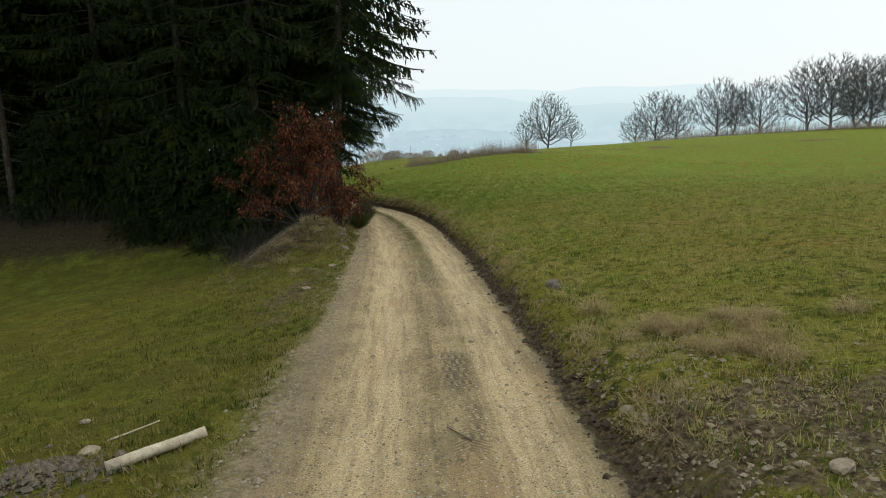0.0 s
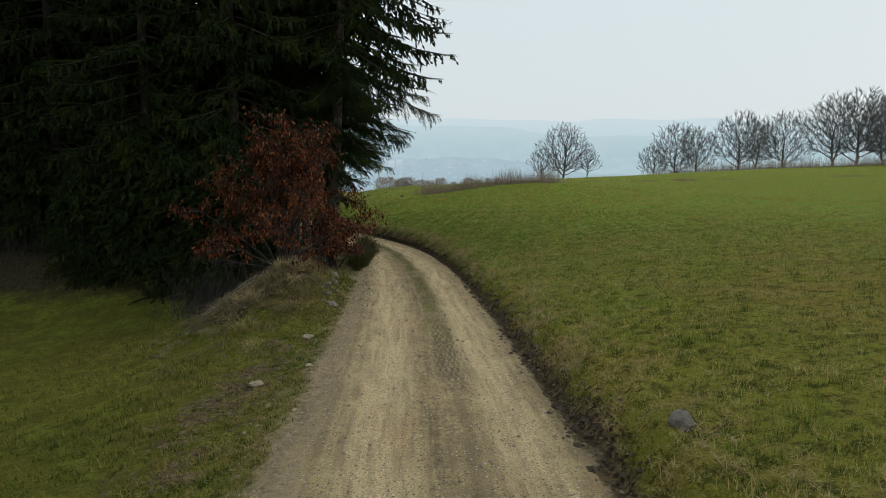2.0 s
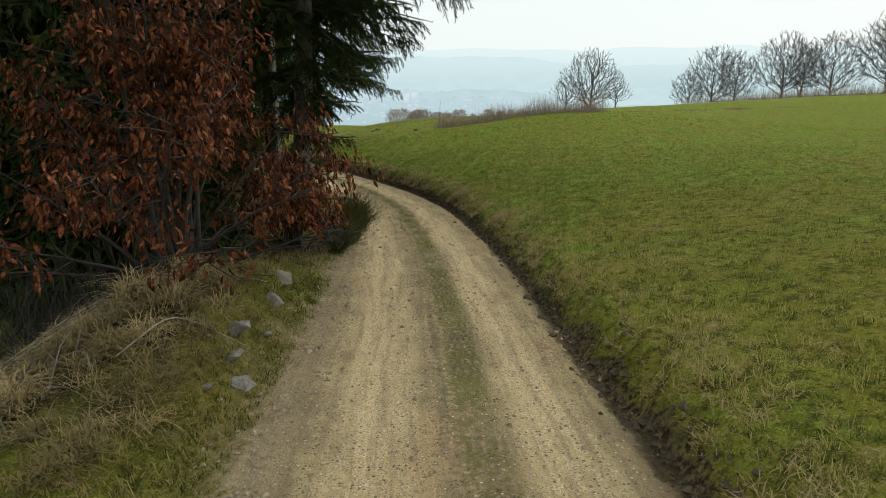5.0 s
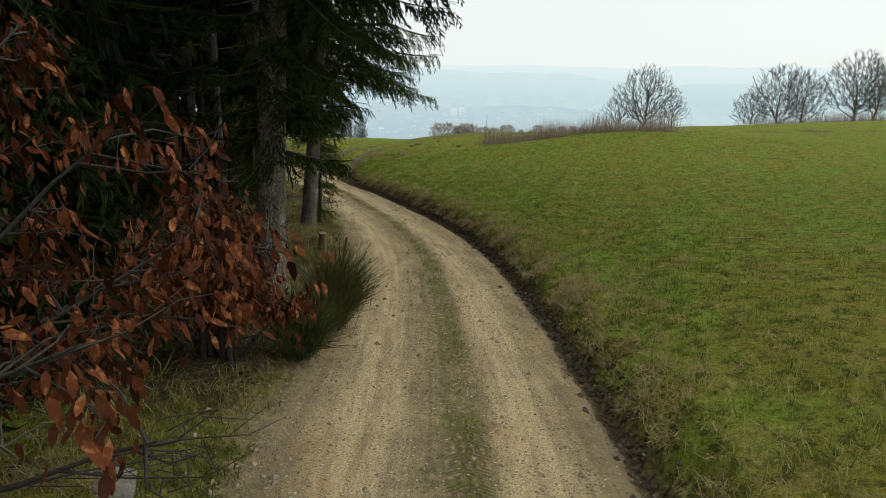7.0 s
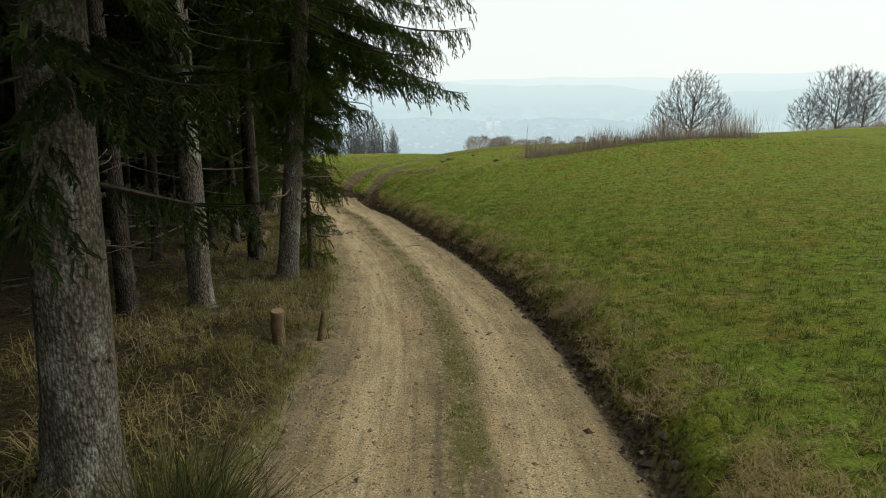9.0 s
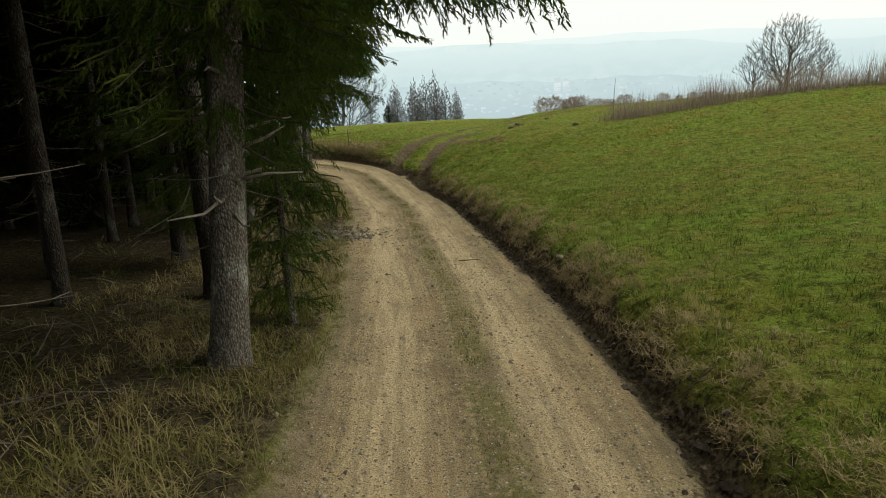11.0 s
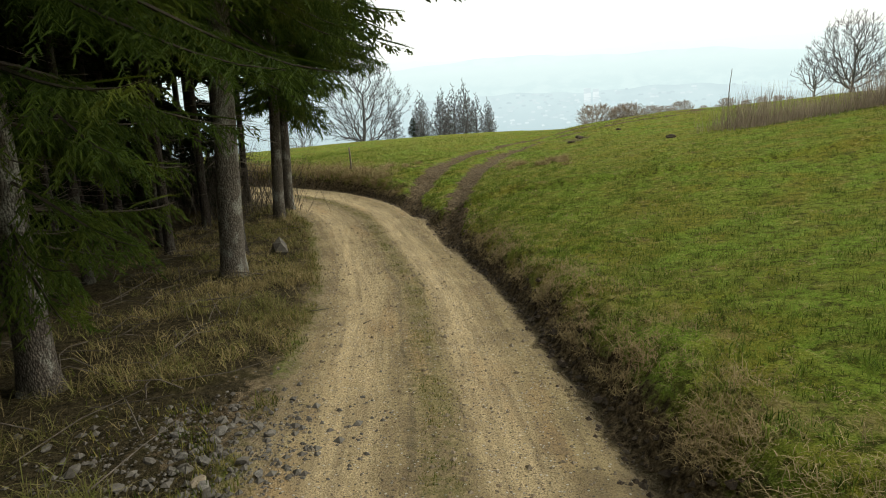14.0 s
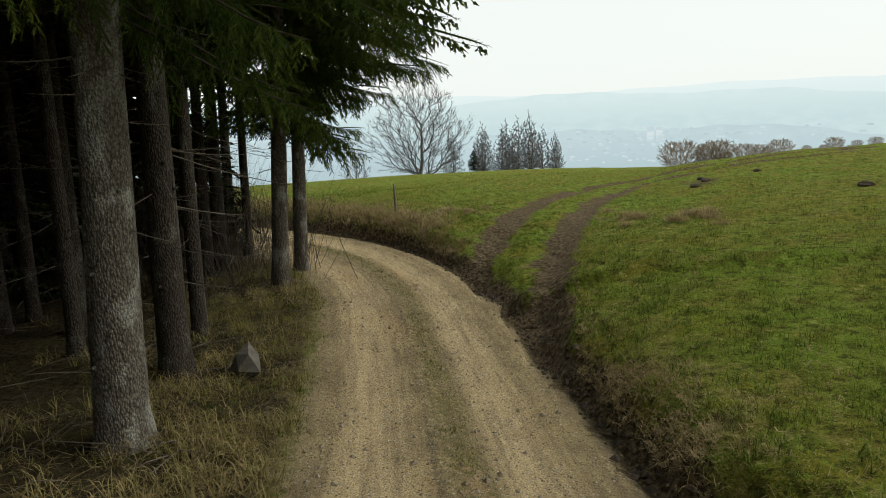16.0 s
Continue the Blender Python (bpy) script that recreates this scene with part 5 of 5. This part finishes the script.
# ---- loose stones on the track ----
def pebbles(name, x, y, size, seed, material, label):
    rng = np.random.default_rng(seed)
    n = len(x)
    base = np.array([[1, 0, 0], [0, 1, 0], [-1, 0, 0], [0, -1, 0], [0, 0, 0.7], [0, 0, -0.7]], float)
    tri = np.array([[0, 1, 4], [1, 2, 4], [2, 3, 4], [3, 0, 4], [1, 0, 5], [2, 1, 5], [3, 2, 5], [0, 3, 5]])
    v = base[None] * (size[:, None, None] * rng.uniform(0.55, 1.2, (n, 6, 1)))
    a = rng.uniform(0, 6.28, n)
    c, s_ = np.cos(a)[:, None], np.sin(a)[:, None]
    v = np.stack([v[..., 0] * c - v[..., 1] * s_, v[..., 0] * s_ + v[..., 1] * c, v[..., 2]], -1)
    v += np.stack([x, y, ground_z(x, y) + size * 0.15], -1)[:, None]
    f = (np.arange(n)[:, None, None] * 6 + tri[None]).reshape(-1, 3)
    return tagged(new(name, mesh_from(name, v.reshape(-1, 3), f, material)), label, "gravel", kind="stuff")


N = 13000
arc = rg.uniform(1, 64, N)
d = np.where(rg.random(N) < 0.75, rg.choice([-1.5, -1.3, 1.25, 0.2], N) + rg.normal(0, 0.25, N), rg.uniform(-1.9, 1.6, N))
x, y = off_axis(arc, d)
pebbles("loose_gravel", x, y, 0.006 + rg.exponential(0.007, N).clip(0, 0.04), 3, M_STONE, "loose grey gravel on the farm track")
N = 3200
arc, d = 30 * rg.random(N) ** 1.4, rg.normal(-1.6, 0.24, N)
x, y = off_axis(arc, d)
pebbles("shoulder_gravel", x, y, 0.007 + rg.exponential(0.008, N).clip(0, 0.04), 9, M_STONE, "grey stones along the track's shoulder")
N = 6000
arc, d = rg.uniform(18, 62, N), rg.normal(0.55, 0.45, N)
x, y = off_axis(arc, d - 0.33 * step01(8, 42, arc))
pebbles("strip_gravel", x, y, 0.005 + rg.exponential(0.0045, N).clip(0, 0.02), 8, M_STONE, "grey loose gravel between the wheel tracks")
N = 4200
arc, d = rg.uniform(9, 60, N), rg.normal(0.2, 0.3, N)
x, y = off_axis(arc, d - 0.33 * step01(8, 42, arc))
ok = wave(x, y, 1.2, 9.1) + rg.normal(0, 0.3, N) > 0.15
pebbles("track_crumbs", x[ok], y[ok], 0.006 + rg.exponential(0.008, ok.sum()).clip(0, 0.035), 14, plain_material("crumbs", (0.10, 0.076, 0.046), (0.30, 0.225, 0.14), 20), "brown crumbs of earth thrown up between the wheel tracks")
N = 2500
arc, d = rg.uniform(1, 62, N), 1.55 + rg.normal(0, 0.12, N)
x, y = off_axis(arc, d)
pebbles("soil_clods", x, y, 0.015 + rg.exponential(0.018, N).clip(0, 0.06), 4, plain_material("clods", (0.025, 0.018, 0.012), (0.10, 0.075, 0.05), 20), "dark soil clods at the foot of the cut bank")


N = 900
x, y = rg.normal(-3.45, 0.33, N), rg.normal(5.05, 0.2, N)
pebbles("heap_clods", x, y, 0.012 + rg.exponential(0.014, N).clip(0, 0.05), 5, plain_material("heap_earth", (0.045, 0.036, 0.026), (0.17, 0.14, 0.105), 18), "clods of dug grey-brown earth in a low heap")
N = 1500
x, y = rg.normal(-8.0, 0.55, N), rg.normal(41.8, 0.6, N)
pebbles("rubble_bits", x, y, 0.007 + rg.exponential(0.012, N).clip(0, 0.05), 16, M_DARKSTONE, "broken bits of stone tipped beside the track")
N = 2600
x, y = off_axis(rg.uniform(2.2, 6.5, N), 1.6 + np.abs(rg.normal(0, 0.9, N)))
pebbles("gateway_gravel", x, y, 0.006 + rg.exponential(0.008, N).clip(0, 0.035), 6, M_STONE, "stones trodden into the muddy gateway")


# ---- small things ----
def lump(name, x, y, size, squash, material, seed, label, category, sink=0.25, group="", tilt=0.0):
    """A rough stone: a jittered, flattened ball."""
    bm = bmesh.new()
    bmesh.ops.create_icosphere(bm, subdivisions=1 if tilt else 2, radius=1.0)
    r = random.Random(seed)
    for v in bm.verts:
        k = 1 + 0.35 * noise.noise(v.co * 1.3 + Vector((seed, 0, 0))) + r.uniform(-0.05, 0.05) * (5 if tilt else 1)
        v.co = Vector((v.co.x * k, v.co.y * k * 0.8, v.co.z * k * squash))
    me = bpy.data.meshes.new(name)
    bm.to_mesh(me)
    bm.free()
    me.materials.append(material)
    ob = new(name, me)
    ob.matrix_basis = pose(x, y, ground_z(x, y) + size * squash * (1 - 2 * sink), tilt * (seed % 3 - 1), tilt * 0.8, seed * 53 % 360)
    ob.scale = (size, size, size)
    return tagged(ob, label, category, group)


lump("stone", 2.02, 10.0, 0.14, 0.62, M_DARKSTONE, 1, "rounded dark grey stone in the pasture grass", "stone", 0.3)
for i, (x, y, s_) in enumerate(((-2.62, 18.2, 0.19), (-2.5, 17.7, 0.15), (-2.84, 20.7, 0.21), (-2.66, 19.65, 0.17), (-2.33, 17.45, 0.14), (-2.45, 18.6, 0.10), (-2.5, 17.1, 0.08))):
    lump("rubble_stone", x, y, s_, 0.35, M_RUBBLE, 10 + i, "flat grey rubble stone lying on the mound", "stone", 0.22, "rubble on the mound", 24.0)
for i, (x, y, s_) in enumerate(((-2.3, 14.85, 0.10), (-2.5, 12.55, 0.09), (-7.7, 41.3, 0.08), (-2.57, 38.5, 0.07), (1.75, 5.2, 0.07), (-1.95, 13.2, 0.06), (2.11, 4.4, 0.035), (2.38, 3.67, 0.05), (2.56, 3.56, 0.09), (1.93, 4.68, 0.05), (2.35, 4.18, 0.03), (-3.73, 6.45, 0.06), (-3.16, 5.45, 0.10))):
    lump("stone", x, y, s_, 0.45, M_STONE, 30 + i, "small pale stone at the track's edge", "stone", 0.15, "stones at the track's edge")
rk = np.random.default_rng(14)
for i in range(34):
    lump("rubble_stone", -8.05 + float(rk.normal(0, 0.6)), 41.7 + float(rk.normal(0, 0.45)), float(rk.uniform(0.025, 0.075)), 0.5, M_DARKSTONE if i % 3 else M_RUBBLE, 60 + i, "small grey rubble stone tipped beside the track", "stone", 0.2, "rubble beside the track", 20.0)
M_MOLE = plain_material("mole_earth", (0.03, 0.022, 0.015), (0.09, 0.065, 0.04), 20)
for i, (x, y, s_) in enumerate(((-3.4, 61.2, 0.20), (-7.1, 64.4, 0.16), (-6.8, 65.3, 0.18), (-6.95, 65.9, 0.15), (-5.3, 66.4, 0.13))):
    lump("molehill", x, y, s_, 0.42, M_MOLE, 50 + i, "dark earth molehill in the pasture", "molehill", 0.3, "molehills in the pasture")


def rod(name, pts, radii, material, label, category, k=8, cut=None, group=""):
    """A log, post or stick along points; cut: material of its sawn ends."""
    t = thing(name, pose(*pts[0]), label, category, group)
    p = np.array(pts) - np.array(pts[0])
    n = 7 if len(p) == 2 else 13
    q = np.column_stack([np.interp(np.linspace(0, len(p) - 1, n), range(len(p)), p[:, c]) for c in range(3)])
    for _ in range(3 if len(p) > 2 else 0):
        q[1:-1] = 0.25 * q[:-2] + 0.5 * q[1:-1] + 0.25 * q[2:]
    q += np.random.default_rng(len(name) + int(abs(pts[0][1]) * 10)).normal(0, 0.06 * radii[0], q.shape)
    r = np.interp(np.linspace(0, 1, n), [0, 1], radii)
    part("stem", mesh_from("stem", *tube(q, r, k), material, True), t)
    if cut:
        way = unit(q[-1] - q[-2])
        part("cut_end", mesh_from("cut_end", *tube([q[-1] - way * 0.01, q[-1] + way * 0.006], [r[-1] * 0.97, r[-1] * 0.95], k), cut), t, "pale sawn end")
    return t


def on(x, y, lift=0.0):
    return (x, y, ground_z(x, y) + lift)


rod("log", [on(-2.78, 5.02, 0.035), on(-2.1, 5.52, 0.045)], (0.056, 0.05), M_LOG, "pale barkless branch lying in the grass", "log", 9, M_CUT)
rod("stick", [on(-3.15, 5.75, 0.01), on(-2.75, 6.05, 0.02)], (0.012, 0.008), M_LOG, "pale dead stick lying in the grass", "stick")
rod("dead_branch", [on(-4.9, 16.9, 0.06), on(-4.1, 17.6, 0.16), on(-3.3, 18.7, 0.2), on(-2.8, 19.9, 0.12)], (0.012, 0.005), M_DEADLIMB, "thin dead branch lying over the mound's crest", "branch", 5)
rod("dead_branch", [on(-5.0, 17.3, 0.05), on(-4.2, 18.1, 0.2), on(-3.5, 18.9, 0.12)], (0.010, 0.004), M_DEADLIMB, "thin dead branch lying over the mound's crest", "branch", 5)
rod("dead_branch", [on(-3.1, 16.9, 0.05), on(-2.9, 17.5, 0.14), on(-2.45, 18.1, 0.05)], (0.009, 0.004), M_DEADLIMB, "pale dead twig lying among the rubble", "branch", 5)
rod("stump", [on(-4.02, 29.65, -0.08), on(-4.02, 29.65, 0.42)], (0.085, 0.078), M_STUMP, "sawn mossy stump in withered grass", "stump", 11, M_CUT)
rod("stake", [on(-3.78, 30.4, -0.1), on(-3.72, 30.45, 0.40)], (0.045, 0.03), M_STUMP, "short rotten wooden stake beside the track", "stake", 7)
rod("log", [on(-9.7, 40.75, 0.09), on(-8.85, 40.3, 0.10)], (0.12, 0.12), M_STUMP, "sawn log lying at the wood's edge", "log", 10, M_CUT)
rod("log", [on(-9.3, 39.5, 0.09), on(-8.4, 39.05, 0.10)], (0.125, 0.125), M_STUMP, "sawn log lying at the wood's edge", "log", 10, M_CUT)
lump("stone", -12.42, 50.35, 0.26, 0.95, M_DARKSTONE, 71, "pointed dark stone standing in withered grass", "stone", 0.22, "", 14.0)
rod("fence_post", [on(-15.4, 61.0, -0.2), on(-15.44, 61.0, 0.85)], (0.04, 0.034), M_POST, "weathered wooden fence post on the bank", "post", 8)
rod("pole", [on(-1.6, 61.4, -0.2), on(-1.62, 61.4, 1.2), on(-1.55, 61.4, 1.95)], (0.022, 0.009), M_POST, "thin bare upright pole at the hedge's end", "pole", 6)
for i, (x, y, a, l) in enumerate(((-4.5, 39.65, 0.3, 0.4), (-1.6, 31.2, 1.0, 0.15), (-7.7, 45.4, 2.0, 0.12), (-8.25, 45.65, 1.2, 0.16), (0.35, 5.1, 2.2, 0.35), (-9.3, 46.0, 0.8, 0.3), (-8.3, 42.2, 2.5, 0.5), (-1.2, 33.9, 0.2, 0.25))):
    rod("twig", [on(x, y, 0.012), on(x + math.cos(a) * l, y + math.sin(a) * l, 0.014)], (0.010, 0.005), M_TWIG, "small dead twig lying on the gravel", "twig", 5, None, "twigs on the track")

# fallen branches on the woodland floor
rb = np.random.default_rng(9)
brush = []
for i in range(420):
    x, y = off_axis(np.array([rb.uniform(23, 64)]), np.array([-2.6 - abs(rb.normal(0, 2.6))]))
    x, y = float(x[0]), float(y[0])
    a, l = rb.uniform(0, 6.28), rb.uniform(0.3, 1.3)
    e = (x + math.cos(a) * l, y + math.sin(a) * l)
    z0, z1 = ground_z(x, y) + rb.uniform(0, 0.12), ground_z(*e) + rb.uniform(0, 0.3)
    m = np.array([(x + e[0]) / 2, (y + e[1]) / 2, (z0 + z1) / 2 + 0.06]) + rb.normal(0, 0.05, 3)
    brush.append(tube([(x, y, z0), m, (*e, z1)], [0.008, 0.006, 0.003], 4, False))
for i in range(240):
    x, y = -3.9 - abs(rb.normal(0, 0.8)) + 0.5, 17.9 + rb.normal(0, 1.5)
    a, l = rb.uniform(0, 6.28), rb.uniform(0.2, 0.65)
    e = (x + math.cos(a) * l, y + math.sin(a) * l)
    z0, z1 = ground_z(x, y) + 0.03, ground_z(*e) + rb.uniform(0.02, 0.25)
    brush.append(tube([(x, y, z0), ((x + e[0]) / 2, (y + e[1]) / 2, (z0 + z1) / 2 + 0.08), (*e, z1)], [0.009, 0.006, 0.003], 4, False))
tagged(new("brushwood", mesh_from("brushwood", *join(brush), M_TWIG)), "fallen dead branches on the woodland floor", "brushwood", kind="stuff")


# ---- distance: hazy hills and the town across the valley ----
# the haze is painted: pale colours that glow, no air in between
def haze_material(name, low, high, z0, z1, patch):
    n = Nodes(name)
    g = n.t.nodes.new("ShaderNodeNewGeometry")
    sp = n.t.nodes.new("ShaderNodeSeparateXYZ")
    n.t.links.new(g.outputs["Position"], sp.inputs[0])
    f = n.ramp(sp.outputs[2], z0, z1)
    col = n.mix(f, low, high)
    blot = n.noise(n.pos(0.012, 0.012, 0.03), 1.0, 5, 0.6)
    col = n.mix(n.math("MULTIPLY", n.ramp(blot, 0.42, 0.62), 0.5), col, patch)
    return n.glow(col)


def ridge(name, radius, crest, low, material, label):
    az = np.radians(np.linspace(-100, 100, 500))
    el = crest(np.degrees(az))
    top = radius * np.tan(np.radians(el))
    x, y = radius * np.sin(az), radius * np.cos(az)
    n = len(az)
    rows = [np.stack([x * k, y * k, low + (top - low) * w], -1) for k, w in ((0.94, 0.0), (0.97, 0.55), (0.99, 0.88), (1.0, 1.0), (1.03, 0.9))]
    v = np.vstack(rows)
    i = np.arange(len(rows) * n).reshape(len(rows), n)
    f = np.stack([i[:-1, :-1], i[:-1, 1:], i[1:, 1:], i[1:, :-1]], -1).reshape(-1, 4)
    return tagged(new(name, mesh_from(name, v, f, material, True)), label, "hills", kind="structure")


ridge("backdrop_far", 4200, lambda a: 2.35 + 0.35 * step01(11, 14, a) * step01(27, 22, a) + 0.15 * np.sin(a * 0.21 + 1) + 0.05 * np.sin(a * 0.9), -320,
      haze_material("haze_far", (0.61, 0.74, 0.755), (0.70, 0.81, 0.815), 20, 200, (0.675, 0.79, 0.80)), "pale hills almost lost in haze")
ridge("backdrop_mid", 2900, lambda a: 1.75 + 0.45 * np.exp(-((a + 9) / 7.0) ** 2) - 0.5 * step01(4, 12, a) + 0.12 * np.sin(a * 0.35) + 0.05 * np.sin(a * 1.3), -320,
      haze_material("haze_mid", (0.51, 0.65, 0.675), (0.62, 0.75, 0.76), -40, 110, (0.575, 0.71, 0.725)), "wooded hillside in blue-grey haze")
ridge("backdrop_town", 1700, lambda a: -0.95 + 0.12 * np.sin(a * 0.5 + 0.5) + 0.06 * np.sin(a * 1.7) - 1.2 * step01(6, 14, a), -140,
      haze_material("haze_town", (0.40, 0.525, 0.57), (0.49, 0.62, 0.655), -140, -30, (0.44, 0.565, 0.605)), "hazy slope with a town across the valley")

rt = np.random.default_rng(21)
houses = []
for i in range(260):
    az, el = math.radians(rt.normal(-5, 8)), rt.uniform(-3.7, -1.0)
    r = 1560.0 - 30 * rt.random()
    c = np.array([r * math.sin(az), r * math.cos(az), r * math.tan(math.radians(el))])
    w, dp, h, g = rt.uniform(4, 9), 5.0, rt.uniform(2, 4.5), rt.uniform(2, 4)
    v = np.array([(-w, -dp, 0), (w, -dp, 0), (w, dp, 0), (-w, dp, 0), (-w, -dp, h), (w, -dp, h), (w, dp, h), (-w, dp, h), (-w, 0, h + g), (w, 0, h + g)], float) * 0.6
    f = np.array([(0, 1, 5), (0, 5, 4), (1, 2, 6), (1, 6, 5), (2, 3, 7), (2, 7, 6), (3, 0, 4), (3, 4, 7), (4, 5, 9), (4, 9, 8), (6, 7, 8), (6, 8, 9), (5, 6, 9), (7, 4, 8)])
    houses.append((turn_z(v, rt.uniform(0, 3.14)) + c, f))
# the houses glow in hazy tones too, so the haze is in their colour
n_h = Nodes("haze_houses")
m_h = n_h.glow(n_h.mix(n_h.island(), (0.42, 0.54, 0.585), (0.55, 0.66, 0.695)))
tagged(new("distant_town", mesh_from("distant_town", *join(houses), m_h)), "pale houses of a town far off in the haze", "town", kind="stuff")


def block(az, el0, el1, wide):
    r = 1530.0
    a = math.radians(az)
    z0, z1 = r * math.tan(math.radians(el0)), r * math.tan(math.radians(el1))
    bm = bmesh.new()
    bmesh.ops.create_cube(bm, size=1.0)
    for v in bm.verts:
        v.co = Vector((v.co.x * wide, v.co.y * 10, (v.co.z + 0.5) * (z1 - z0)))
    me = bpy.data.meshes.new("tower_block")
    bm.to_mesh(me)
    bm.free()
    # hazy daylight put into a glowing colour, bands of two tones
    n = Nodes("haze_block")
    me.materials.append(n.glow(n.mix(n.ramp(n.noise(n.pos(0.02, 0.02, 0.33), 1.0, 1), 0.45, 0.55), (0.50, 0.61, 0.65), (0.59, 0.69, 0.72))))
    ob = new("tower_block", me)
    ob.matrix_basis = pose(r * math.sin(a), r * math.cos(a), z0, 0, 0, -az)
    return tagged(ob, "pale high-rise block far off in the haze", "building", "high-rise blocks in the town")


block(-4.25, -2.0, -0.75, 15)
block(-3.55, -2.0, -0.85, 13)
